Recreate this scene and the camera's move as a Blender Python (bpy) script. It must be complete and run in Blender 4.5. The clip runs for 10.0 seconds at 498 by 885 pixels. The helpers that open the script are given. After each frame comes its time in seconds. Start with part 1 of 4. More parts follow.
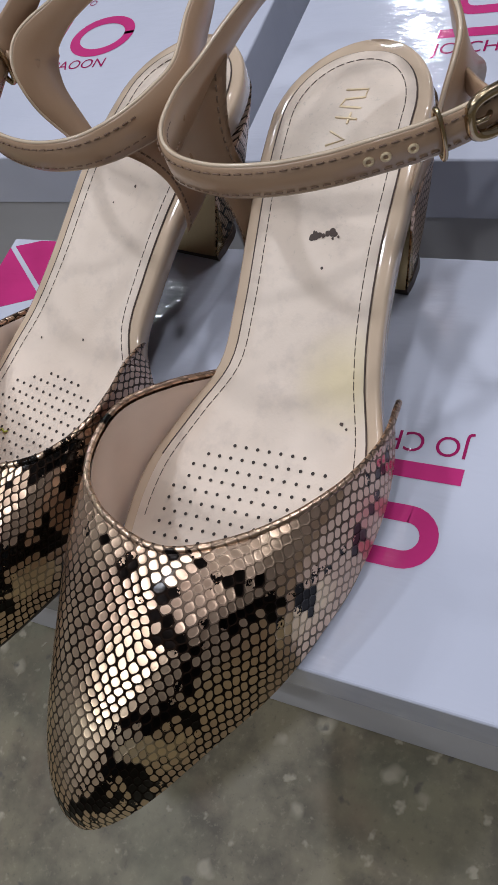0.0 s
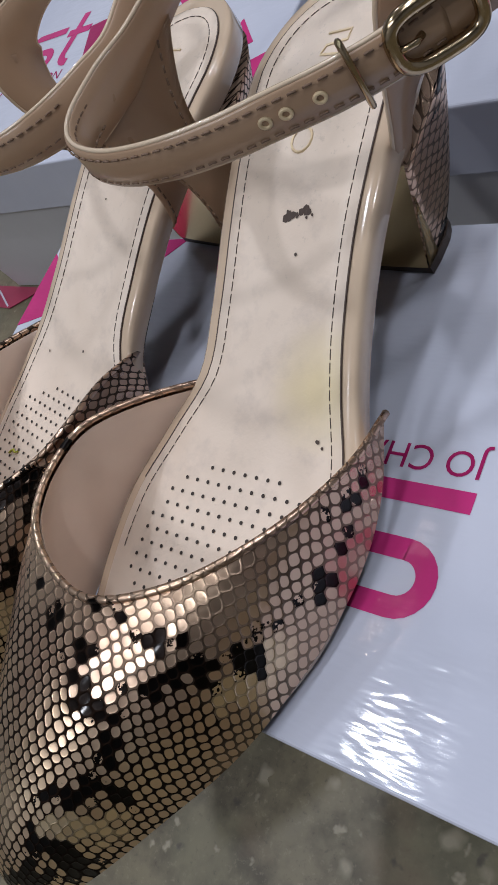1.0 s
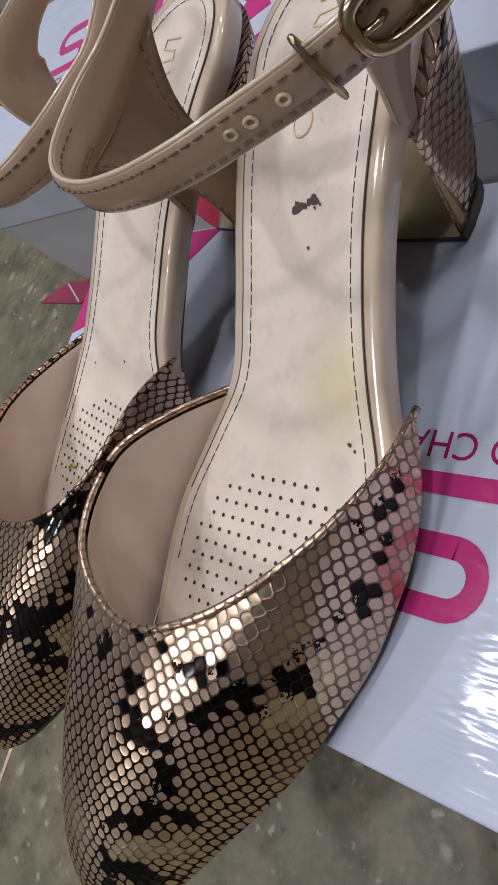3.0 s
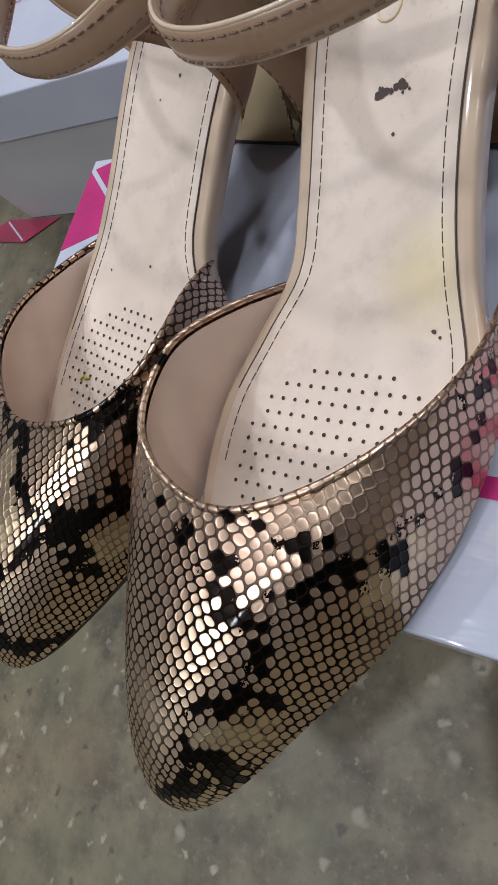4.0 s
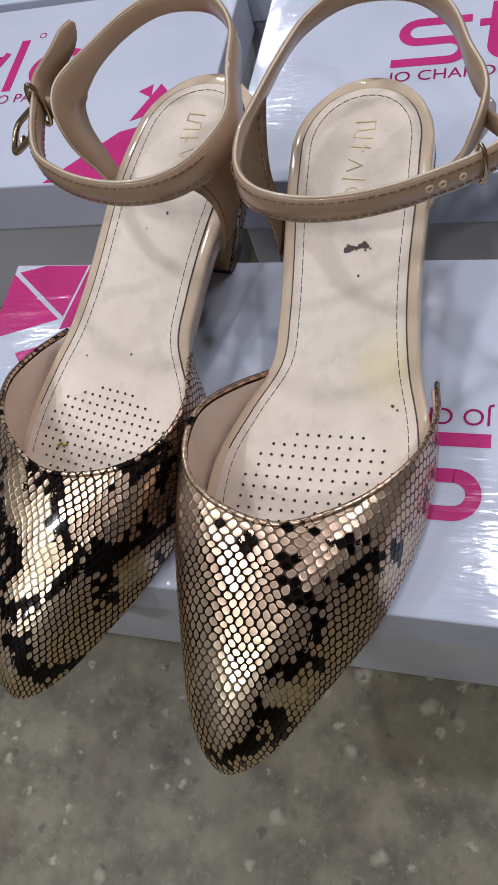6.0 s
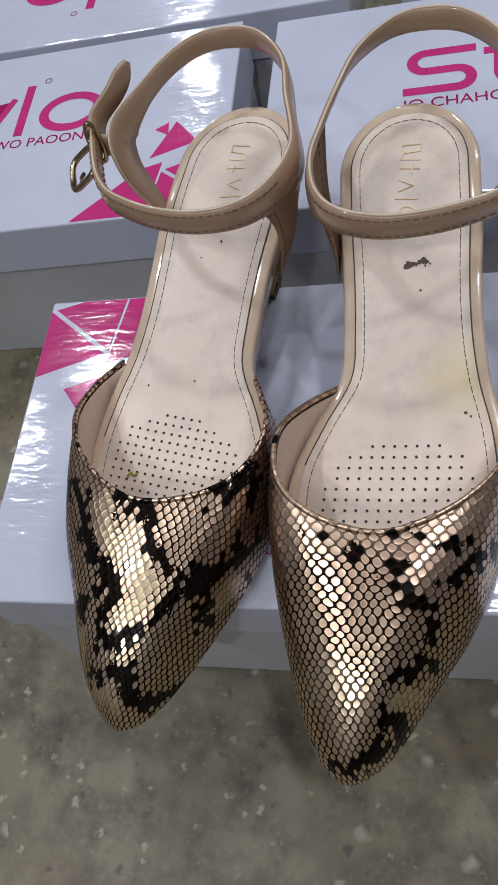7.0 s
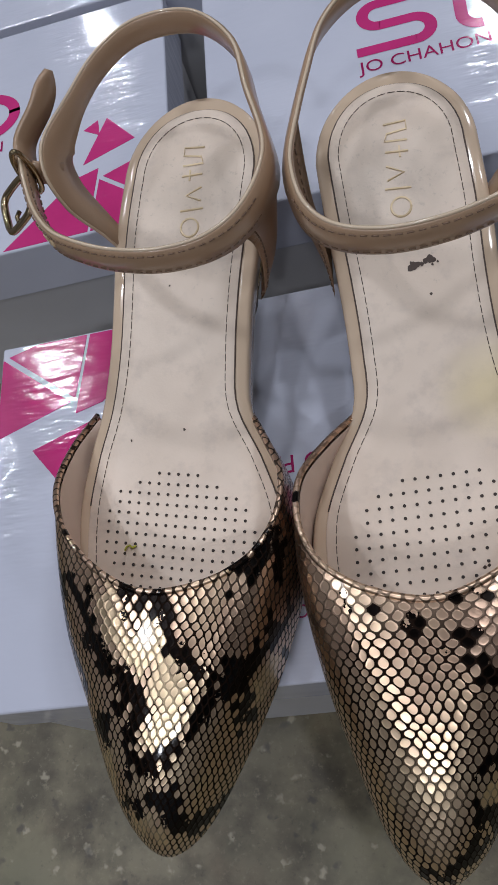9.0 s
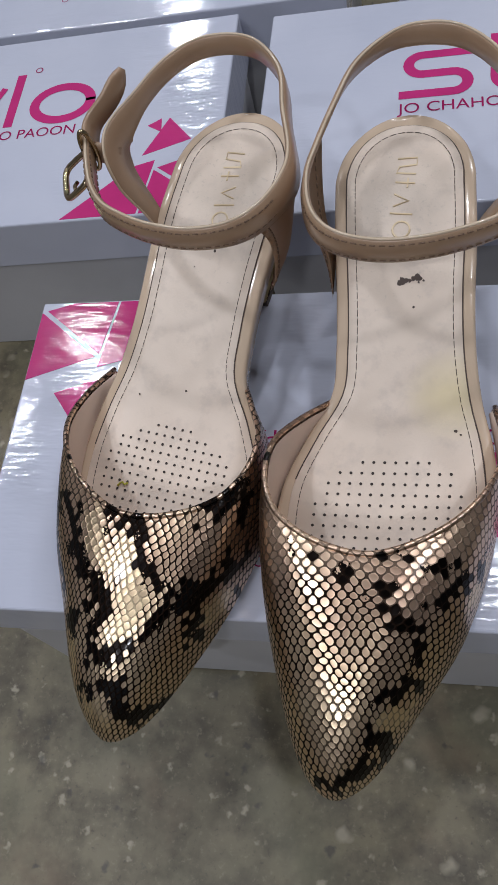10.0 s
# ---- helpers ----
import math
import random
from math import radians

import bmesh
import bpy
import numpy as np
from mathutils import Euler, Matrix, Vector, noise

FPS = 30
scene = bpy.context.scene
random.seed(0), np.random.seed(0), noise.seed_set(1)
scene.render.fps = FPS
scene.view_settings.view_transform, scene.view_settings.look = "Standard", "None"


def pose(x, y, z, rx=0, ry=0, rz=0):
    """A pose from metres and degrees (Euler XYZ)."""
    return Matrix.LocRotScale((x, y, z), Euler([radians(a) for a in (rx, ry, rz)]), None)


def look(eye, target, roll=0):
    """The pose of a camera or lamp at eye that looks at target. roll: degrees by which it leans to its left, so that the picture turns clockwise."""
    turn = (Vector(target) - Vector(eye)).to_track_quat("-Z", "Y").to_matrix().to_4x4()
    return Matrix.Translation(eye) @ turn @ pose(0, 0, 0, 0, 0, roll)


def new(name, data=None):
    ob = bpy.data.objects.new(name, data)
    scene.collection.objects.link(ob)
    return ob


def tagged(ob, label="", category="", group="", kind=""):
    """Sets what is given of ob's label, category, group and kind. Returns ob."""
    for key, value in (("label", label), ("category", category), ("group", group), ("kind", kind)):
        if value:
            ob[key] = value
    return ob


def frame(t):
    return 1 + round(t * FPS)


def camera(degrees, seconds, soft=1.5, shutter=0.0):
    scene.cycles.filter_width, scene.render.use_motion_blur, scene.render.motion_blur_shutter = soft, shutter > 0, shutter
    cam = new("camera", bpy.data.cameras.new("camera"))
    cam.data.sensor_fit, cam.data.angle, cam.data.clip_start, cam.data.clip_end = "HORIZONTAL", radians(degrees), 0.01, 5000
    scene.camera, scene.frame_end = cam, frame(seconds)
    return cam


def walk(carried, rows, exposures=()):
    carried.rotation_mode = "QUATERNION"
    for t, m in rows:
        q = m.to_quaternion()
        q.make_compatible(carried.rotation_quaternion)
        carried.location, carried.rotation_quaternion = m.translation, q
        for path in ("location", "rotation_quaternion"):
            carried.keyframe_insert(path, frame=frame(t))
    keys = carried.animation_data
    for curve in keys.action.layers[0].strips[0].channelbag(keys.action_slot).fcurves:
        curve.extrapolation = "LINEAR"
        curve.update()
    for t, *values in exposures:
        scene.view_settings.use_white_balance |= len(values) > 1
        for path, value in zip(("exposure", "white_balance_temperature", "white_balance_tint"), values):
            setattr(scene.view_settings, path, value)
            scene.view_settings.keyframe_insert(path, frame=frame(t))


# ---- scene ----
cam = camera(34.7, 10.0)
PATH = [
    (0, (0.164, 0.155, 0.349), (-0.717, 0.925, -1.273), -33.4),
    (0.5, (0.18, 0.184, 0.326), (-0.943, 0.827, -1.199), -39.0),
    (1, (0.2, 0.204, 0.297), (-1.095, 0.737, -1.131), -50.0),
    (1.5, (0.205, 0.221, 0.297), (-1.191, 0.688, -1.057), -53.9),
    (2, (0.213, 0.235, 0.29), (-1.236, 0.627, -1.032), -58.3),
    (2.5, (0.208, 0.24, 0.288), (-1.264, 0.582, -1.022), -61.2),
    (2.7, (0.209, 0.236, 0.285), (-1.291, 0.565, -0.997), -62.8),
    (3.8, (0.188, 0.198, 0.3), (-1.12, 0.551, -1.172), -61.0),
    (4, (0.173, 0.189, 0.306), (-1.092, 0.561, -1.197), -59.3),
    (4.5, (0.156, 0.173, 0.323), (-0.89, 0.669, -1.307), -49.8),
    (5, (0.132, 0.15, 0.348), (-0.784, 0.732, -1.332), -41.3),
    (5.2, (0.127, 0.145, 0.358), (-0.734, 0.756, -1.341), -38.4),
    (6.3, (0.106, 0.107, 0.41), (-0.433, 1.041, -1.275), -24.7),
    (6.5, (0.096, 0.103, 0.413), (-0.44, 1.063, -1.258), -23.9),
    (7, (0.07, 0.102, 0.412), (-0.407, 1.053, -1.281), -24.4),
    (7.5, (0.057, 0.126, 0.411), (-0.436, 1.064, -1.286), -30.1),
    (8, (0.044, 0.15, 0.393), (-0.389, 0.993, -1.368), -33.8),
    (8.5, (0.045, 0.153, 0.395), (-0.367, 1.025, -1.358), -31.9),
    (9, (0.047, 0.152, 0.394), (-0.345, 1.013, -1.368), -31.2),
    (9.5, (0.055, 0.133, 0.409), (-0.374, 1.017, -1.333), -28.3),
    (10, (0.068, 0.115, 0.421), (-0.373, 1.014, -1.311), -23.1),
]
walk(cam, [(t, look(eye, target, roll)) for t, eye, target, roll in PATH],
     exposures=[(0.0, 0.0), (2.5, 0.05), (4.0, 0.12), (5.0, 0.12), (6.5, 0.05), (7.0, -0.06), (8.0, -0.25), (9.0, -0.28), (10.0, -0.17)])


# ---- light ----
world = bpy.data.worlds.new("shop_world")
scene.world = world
world.use_nodes = True
world.node_tree.nodes["Background"].inputs[0].default_value = (0.75, 0.82, 1.0, 1)
world.node_tree.nodes["Background"].inputs[1].default_value = 0.25
CEILING = 2.6


def downlight(x, y, power):
    data = bpy.data.lights.new("downlight", "AREA")
    data.shape, data.size = "DISK", LAMP_SIZE
    data.energy, data.color = power, (0.86, 0.905, 1.0)
    lamp = new("downlight", data)
    lamp.matrix_world = pose(x, y, CEILING - 0.03)
    return lamp


LAMP_SIZE = 0.15
LAMPS = [(-1.08, 0.15, 13), (-1.10, -0.9, 10), (-1.40, 2.0, 13), (-1.80, 1.7, 10), (-1.25, 4.1, 17), (-0.45, -1.6, 17),
         (0.25, -1.5, 13), (1.15, 0.1, 11), (1.30, 1.0, 9), (1.35, 2.2, 16), (0.20, 1.1, 12), (0.75, 3.6, 12)]
for lx, ly, lp in LAMPS:
    downlight(lx, ly, lp)


# ---- materials ----
def material(name):
    m = bpy.data.materials.new(name)
    m.use_nodes = True
    nt = m.node_tree
    return m, nt, nt.nodes["Principled BSDF"]


def node(nt, kind, **values):
    n = nt.nodes.new(kind)
    for key, value in values.items():
        if key == "operation":
            n.operation = value
        elif key == "feature":
            n.feature = value
        elif key == "dims":
            n.voronoi_dimensions = value
        else:
            n.inputs[key.replace("_", " ")].default_value = value
    return n


def link(nt, a, b):
    nt.links.new(a, b)


def ramp(nt, src, stops):
    r = nt.nodes.new("ShaderNodeValToRGB")
    el = r.color_ramp.elements
    while len(el) < len(stops):
        el.new(0.5)
    for e, (p, c) in zip(el, stops):
        e.position, e.color = p, (*c, 1)
    link(nt, src, r.inputs[0])
    return r.outputs[0]


def maths(nt, op, a, b=None, c=None):
    n = nt.nodes.new("ShaderNodeMath")
    n.operation = op
    for k, v in enumerate((a, b, c)):
        if v is None:
            continue
        if isinstance(v, (int, float)):
            n.inputs[k].default_value = v
        else:
            link(nt, v, n.inputs[k])
    return n.outputs[0]


def mix(nt, fac, a, b):
    n = nt.nodes.new("ShaderNodeMix")
    n.data_type = "RGBA"
    for sock, v in ((n.inputs[0], fac), (n.inputs[6], a), (n.inputs[7], b)):
        if isinstance(v, (int, float)):
            sock.default_value = v
        elif isinstance(v, tuple):
            sock.default_value = (*v, 1)
        else:
            link(nt, v, sock)
    return n.outputs[2]


def noise_of(nt, coords, scale, detail=4.0, rough=0.55):
    n = node(nt, "ShaderNodeTexNoise", Scale=scale, Detail=detail, Roughness=rough)
    link(nt, coords, n.inputs["Vector"])
    return n.outputs["Fac"]


def bump(nt, bsdf, height, strength, distance):
    b = node(nt, "ShaderNodeBump", Strength=strength, Distance=distance)
    link(nt, height, b.inputs["Height"])
    link(nt, b.outputs[0], bsdf.inputs["Normal"])
    return b


def plain(name, colour, rough, metal=0.0, spread=0.12, scale=120.0, relief=0.0, coat=0.0):
    """A surface with a little mottling at two scales and fine relief."""
    m, nt, bsdf = material(name)
    co = nt.nodes.new("ShaderNodeTexCoord").outputs["Object"]
    big, fine = noise_of(nt, co, scale * 0.25), noise_of(nt, co, scale * 4)
    lo = tuple(c * (1 - spread) for c in colour)
    hi = tuple(min(1, c * (1 + spread * 0.6)) for c in colour)
    c1 = ramp(nt, big, [(0.3, lo), (0.7, hi)])
    link(nt, mix(nt, maths(nt, "MULTIPLY", fine, 0.12), c1, lo), bsdf.inputs["Base Color"])
    link(nt, maths(nt, "MULTIPLY_ADD", big, 0.15, rough - 0.07), bsdf.inputs["Roughness"])
    bsdf.inputs["Metallic"].default_value = metal
    bsdf.inputs["Coat Weight"].default_value = coat
    bsdf.inputs["Coat Roughness"].default_value = 0.08
    if relief:
        bump(nt, bsdf, fine, 0.5, relief)
    return m


def laminate():
    """White card under a slightly rippled glossy film."""
    m, nt, bsdf = material("white_laminated_card")
    co = nt.nodes.new("ShaderNodeTexCoord").outputs["Object"]
    big = noise_of(nt, co, 9.0, 3)
    c = ramp(nt, big, [(0.3, (0.47, 0.485, 0.57)), (0.7, (0.545, 0.555, 0.635))])
    scuff = noise_of(nt, co, 60.0, 6, 0.7)
    link(nt, mix(nt, maths(nt, "MULTIPLY", ramp(nt, scuff, [(0.66, (0, 0, 0)), (0.8, (1, 1, 1))]), 0.25), c, (0.42, 0.42, 0.46)), bsdf.inputs["Base Color"])
    link(nt, maths(nt, "MULTIPLY_ADD", big, 0.08, 0.05), bsdf.inputs["Roughness"])
    stretch = node(nt, "ShaderNodeMapping")
    stretch.inputs["Scale"].default_value = (55, 210, 30)
    link(nt, co, stretch.inputs[0])
    waves = noise_of(nt, stretch.outputs[0], 1.0, 2)
    sag = noise_of(nt, co, 26.0, 2)
    bump(nt, bsdf, maths(nt, "ADD", waves, maths(nt, "MULTIPLY", sag, 2.2)), 0.32, 0.0009)
    return m


def print_ink(name, colour):
    m, nt, bsdf = material(name)
    co = nt.nodes.new("ShaderNodeTexCoord").outputs["Object"]
    n = noise_of(nt, co, 45.0, 4)
    link(nt, ramp(nt, n, [(0.3, tuple(c * 0.85 for c in colour)), (0.75, colour)]), bsdf.inputs["Base Color"])
    bsdf.inputs["Roughness"].default_value = 0.10
    bsdf.inputs["Specular IOR Level"].default_value = 0.3
    stretch = node(nt, "ShaderNodeMapping")
    stretch.inputs["Scale"].default_value = (55, 210, 30)
    link(nt, co, stretch.inputs[0])
    bump(nt, bsdf, noise_of(nt, stretch.outputs[0], 1.0, 2), 0.38, 0.0007)
    return m


def terrazzo():
    m, nt, bsdf = material("worn_terrazzo")
    co = nt.nodes.new("ShaderNodeTexCoord").outputs["Object"]
    big, mid = noise_of(nt, co, 6.0, 5, 0.6), noise_of(nt, co, 40.0, 6, 0.6)
    base = ramp(nt, big, [(0.3, (0.112, 0.094, 0.056)), (0.7, (0.216, 0.180, 0.110))])
    base = mix(nt, ramp(nt, mid, [(0.42, (0, 0, 0)), (0.64, (0.85, 0.85, 0.85))]), base, (0.058, 0.046, 0.030))
    grit = noise_of(nt, co, 260.0, 5, 0.7)
    base = mix(nt, ramp(nt, grit, [(0.56, (0, 0, 0)), (0.70, (0.55, 0.55, 0.55))]), base, (0.26, 0.22, 0.15))
    base = mix(nt, ramp(nt, grit, [(0.30, (0.6, 0.6, 0.6)), (0.42, (0, 0, 0))]), base, (0.045, 0.035, 0.024))
    olive = noise_of(nt, co, 13.0, 3, 0.5)
    base = mix(nt, ramp(nt, olive, [(0.46, (0, 0, 0)), (0.68, (0.75, 0.75, 0.75))]), base, (0.124, 0.118, 0.070))
    rust = noise_of(nt, co, 19.0, 4, 0.6)
    base = mix(nt, ramp(nt, rust, [(0.54, (0, 0, 0)), (0.72, (0.6, 0.6, 0.6))]), base, (0.160, 0.110, 0.067))
    for scale, size, tint, keep in ((62.0, 0.30, (0.33, 0.29, 0.21), 0.82), (125.0, 0.32, (0.34, 0.30, 0.22), 0.80), (110.0, 0.30, (0.05, 0.042, 0.034), 0.80)):
        warp = node(nt, "ShaderNodeTexNoise", Scale=scale * 1.6, Detail=2.0)
        link(nt, co, warp.inputs["Vector"])
        add = nt.nodes.new("ShaderNodeVectorMath")
        add.operation = "MULTIPLY_ADD"
        link(nt, warp.outputs["Color"], add.inputs[0])
        add.inputs[1].default_value = (0.008, 0.008, 0.008)
        link(nt, co, add.inputs[2])
        v = node(nt, "ShaderNodeTexVoronoi", Scale=scale)
        link(nt, add.outputs[0], v.inputs["Vector"])
        inside = ramp(nt, v.outputs["Distance"], [(size * 0.45, (1, 1, 1)), (size, (0, 0, 0))])
        pick = nt.nodes.new("ShaderNodeSeparateColor")
        link(nt, v.outputs["Color"], pick.inputs[0])
        fac = maths(nt, "MULTIPLY", inside, maths(nt, "GREATER_THAN", pick.outputs[0], keep))
        base = mix(nt, maths(nt, "MULTIPLY", fac, 0.75), base, tint)
    link(nt, base, bsdf.inputs["Base Color"])
    link(nt, maths(nt, "MULTIPLY_ADD", mid, 0.3, 0.32), bsdf.inputs["Roughness"])
    bump(nt, bsdf, mid, 0.25, 0.0008)
    return m


def snake(seed, share, wide, tall, floor_depth, squash, power, reach, gloss, strokes, bare):
    """Metallic snake-embossed leather: lapped scales, whole scales dark or gold."""
    m, nt, bsdf = material("gold_snake_leather")
    uv = nt.nodes.new("ShaderNodeUVMap")
    uv.uv_map = "skin"
    sep = nt.nodes.new("ShaderNodeSeparateXYZ")
    link(nt, uv.outputs[0], sep.inputs[0])
    wob, wob2 = noise_of(nt, uv.outputs[0], 48.0, 2), noise_of(nt, uv.outputs[0], 64.0, 2)
    # two rectangular lattices, half a step apart: lapped lozenge scales with rounded sides
    ax = maths(nt, "DIVIDE", maths(nt, "MULTIPLY_ADD", wob, 0.0055, sep.outputs[0]), wide)
    ay = maths(nt, "DIVIDE", maths(nt, "MULTIPLY_ADD", wob2, 0.0055, sep.outputs[1]), tall)
    found = []
    for shift in (0.0, 0.5):
        cx = maths(nt, "ADD", maths(nt, "FLOOR", maths(nt, "ADD", ax, shift)), 0.5 - shift)
        cy = maths(nt, "ADD", maths(nt, "FLOOR", maths(nt, "ADD", ay, shift)), 0.5 - shift)
        dx, dy = maths(nt, "SUBTRACT", ax, cx), maths(nt, "MULTIPLY", maths(nt, "SUBTRACT", ay, cy), squash)
        px, py = maths(nt, "POWER", maths(nt, "ABSOLUTE", dx), power), maths(nt, "POWER", maths(nt, "ABSOLUTE", dy), power)
        dist = maths(nt, "POWER", maths(nt, "ADD", px, py), 1.0 / power)
        found.append((cx, cy, dy, dist))
    (ax0, ay0, dy0, d0), (ax1, ay1, dy1, d1) = found
    second = maths(nt, "LESS_THAN", d1, d0)

    def nearer(p, q):
        return maths(nt, "ADD", maths(nt, "MULTIPLY", q, second), maths(nt, "MULTIPLY", p, maths(nt, "SUBTRACT", 1.0, second)))
    sx, sy, sdy, sd = nearer(ax0, ax1), nearer(ay0, ay1), nearer(dy0, dy1), nearer(d0, d1)
    # zero where two or four scales meet, one at a scale's middle
    between = maths(nt, "ABSOLUTE", maths(nt, "SUBTRACT", d0, d1))
    edge = maths(nt, "MINIMUM", maths(nt, "MULTIPLY", between, 1.5), maths(nt, "MULTIPLY", maths(nt, "SUBTRACT", reach, sd), 2.4))
    cen = nt.nodes.new("ShaderNodeCombineXYZ")
    link(nt, maths(nt, "ADD", sx, seed), cen.inputs[0])
    link(nt, maths(nt, "MULTIPLY", sy, tall / wide), cen.inputs[1])
    white = nt.nodes.new("ShaderNodeTexWhiteNoise")
    white.noise_dimensions = "2D"
    link(nt, cen.outputs[0], white.inputs["Vector"])
    # the dark chains are read at each scale's own centre
    warp = node(nt, "ShaderNodeTexNoise", Scale=0.2, Detail=2.0)
    link(nt, cen.outputs[0], warp.inputs["Vector"])
    add = nt.nodes.new("ShaderNodeVectorMath")
    add.operation = "MULTIPLY_ADD"
    link(nt, warp.outputs["Color"], add.inputs[0])
    add.inputs[1].default_value = (6.0, 6.0, 0)
    link(nt, cen.outputs[0], add.inputs[2])
    chain = node(nt, "ShaderNodeTexVoronoi", feature="DISTANCE_TO_EDGE", dims="2D", Scale=0.125, Randomness=0.75)
    link(nt, add.outputs[0], chain.inputs["Vector"])
    spots = noise_of(nt, cen.outputs[0], 0.3, 2)
    field = maths(nt, "ADD", chain.outputs[0], maths(nt, "MULTIPLY", maths(nt, "SUBTRACT", spots, 0.5), 0.45))
    field = maths(nt, "ADD", field, maths(nt, "MULTIPLY", white.outputs["Value"], 0.05))
    # the printed dark chains, as strokes of some half width
    spot = nt.nodes.new("ShaderNodeCombineXYZ")
    ragged, ragged2 = noise_of(nt, uv.outputs[0], 520.0, 3, 0.6), noise_of(nt, uv.outputs[0], 610.0, 3, 0.6)
    for k, (centre, own, rough_edge) in enumerate(((maths(nt, "MULTIPLY", sx, wide), sep.outputs[0], ragged), (maths(nt, "MULTIPLY", sy, tall), sep.outputs[1], ragged2))):
        at = maths(nt, "ADD", maths(nt, "MULTIPLY", centre, 0.78), maths(nt, "MULTIPLY", own, 0.22))
        link(nt, maths(nt, "ADD", at, maths(nt, "MULTIPLY_ADD", rough_edge, 0.004, -0.305)), spot.inputs[k])
    wander = maths(nt, "ADD", maths(nt, "MULTIPLY", maths(nt, "SUBTRACT", spots, 0.5), 0.006), maths(nt, "MULTIPLY", maths(nt, "SUBTRACT", white.outputs["Value"], 0.25), 0.0058))
    field = maths(nt, "SUBTRACT", field, share)

    def near_lines(lines, best):
        for half, line in lines:
            for (x0, y0), (x1, y1) in zip(line, line[1:]):
                x0, y0, x1, y1 = x0 / 1000, y0 / 1000, x1 / 1000, y1 / 1000
                e = Vector((x1 - x0, y1 - y0, 0))
                rel = nt.nodes.new("ShaderNodeVectorMath")
                rel.operation = "SUBTRACT"
                link(nt, spot.outputs[0], rel.inputs[0])
                rel.inputs[1].default_value = (x0, y0, 0)
                dot = nt.nodes.new("ShaderNodeVectorMath")
                dot.operation = "DOT_PRODUCT"
                link(nt, rel.outputs[0], dot.inputs[0])
                dot.inputs[1].default_value = e / max(e.length_squared, 1e-9)
                along = nt.nodes.new("ShaderNodeClamp")
                link(nt, dot.outputs["Value"], along.inputs[0])
                step = nt.nodes.new("ShaderNodeVectorMath")
                step.operation = "SCALE"
                step.inputs[0].default_value = e
                link(nt, along.outputs[0], step.inputs["Scale"])
                gone = nt.nodes.new("ShaderNodeVectorMath")
                gone.operation = "DISTANCE"
                link(nt, rel.outputs[0], gone.inputs[0])
                link(nt, step.outputs[0], gone.inputs[1])
                best = maths(nt, "MINIMUM", best, maths(nt, "MULTIPLY", maths(nt, "SUBTRACT", maths(nt, "ADD", gone.outputs["Value"], wander), (half + 0.4) / 1000), 12.0))
        return best
    field = near_lines(strokes, field)
    faded = ramp(nt, maths(nt, "ADD", near_lines(bare, maths(nt, "ADD", white.outputs["Value"], 1.0)), 0.5), [(0.49, (1, 1, 1)), (0.53, (0, 0, 0))])
    dark = maths(nt, "LESS_THAN", field, 0.0)
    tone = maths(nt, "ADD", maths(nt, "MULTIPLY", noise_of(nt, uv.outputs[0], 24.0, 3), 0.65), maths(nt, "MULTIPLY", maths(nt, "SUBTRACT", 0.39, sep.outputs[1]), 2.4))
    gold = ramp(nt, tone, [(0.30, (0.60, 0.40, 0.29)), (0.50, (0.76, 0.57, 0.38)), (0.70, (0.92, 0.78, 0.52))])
    gold = mix(nt, maths(nt, "MULTIPLY", white.outputs["Value"], 0.35), gold, (0.58, 0.44, 0.33))
    skin = mix(nt, dark, mix(nt, maths(nt, "MULTIPLY", faded, 0.5), gold, (0.90, 0.73, 0.45)), (0.006, 0.0045, 0.004))
    lapped = maths(nt, "ADD", edge, maths(nt, "MULTIPLY", sdy, 0.22))
    gap = ramp(nt, maths(nt, "ADD", lapped, maths(nt, "MULTIPLY", maths(nt, "SUBTRACT", noise_of(nt, uv.outputs[0], 420.0, 2), 0.5), 0.16)), [(0.17, (1, 1, 1)), (0.31, (0, 0, 0))])
    depth = ramp(nt, maths(nt, "ADD", maths(nt, "MULTIPLY", noise_of(nt, uv.outputs[0], 16.0, 2), 0.7), maths(nt, "MULTIPLY", maths(nt, "SUBTRACT", 0.38, sep.outputs[1]), 2.0)), [(0.28, (floor_depth, floor_depth, floor_depth)), (0.46, (1, 1, 1))])
    gap = maths(nt, "MULTIPLY", gap, maths(nt, "MULTIPLY", depth, maths(nt, "SUBTRACT", 1.0, maths(nt, "MULTIPLY", faded, 0.55))))
    skin = mix(nt, gap, skin, (0.012, 0.007, 0.005))
    link(nt, skin, bsdf.inputs["Base Color"])
    bsdf.inputs["Metallic"].default_value = 1.0
    link(nt, maths(nt, "ADD", maths(nt, "MULTIPLY_ADD", tone, 0.12, 0.25), maths(nt, "MULTIPLY", gap, 0.3)), bsdf.inputs["Roughness"])
    link(nt, maths(nt, "MULTIPLY_ADD", gap, -gloss, gloss), bsdf.inputs["Coat Weight"])
    dome = ramp(nt, edge, [(0.0, (0, 0, 0)), (0.24, (0.80, 0.80, 0.80)), (0.55, (0.96, 0.96, 0.96)), (1.0, (1, 1, 1))])
    bump(nt, bsdf, maths(nt, "ADD", dome, maths(nt, "MULTIPLY", sdy, -0.42)), 0.36, 0.00055)
    bsdf.inputs["Coat Roughness"].default_value = 0.10
    return m


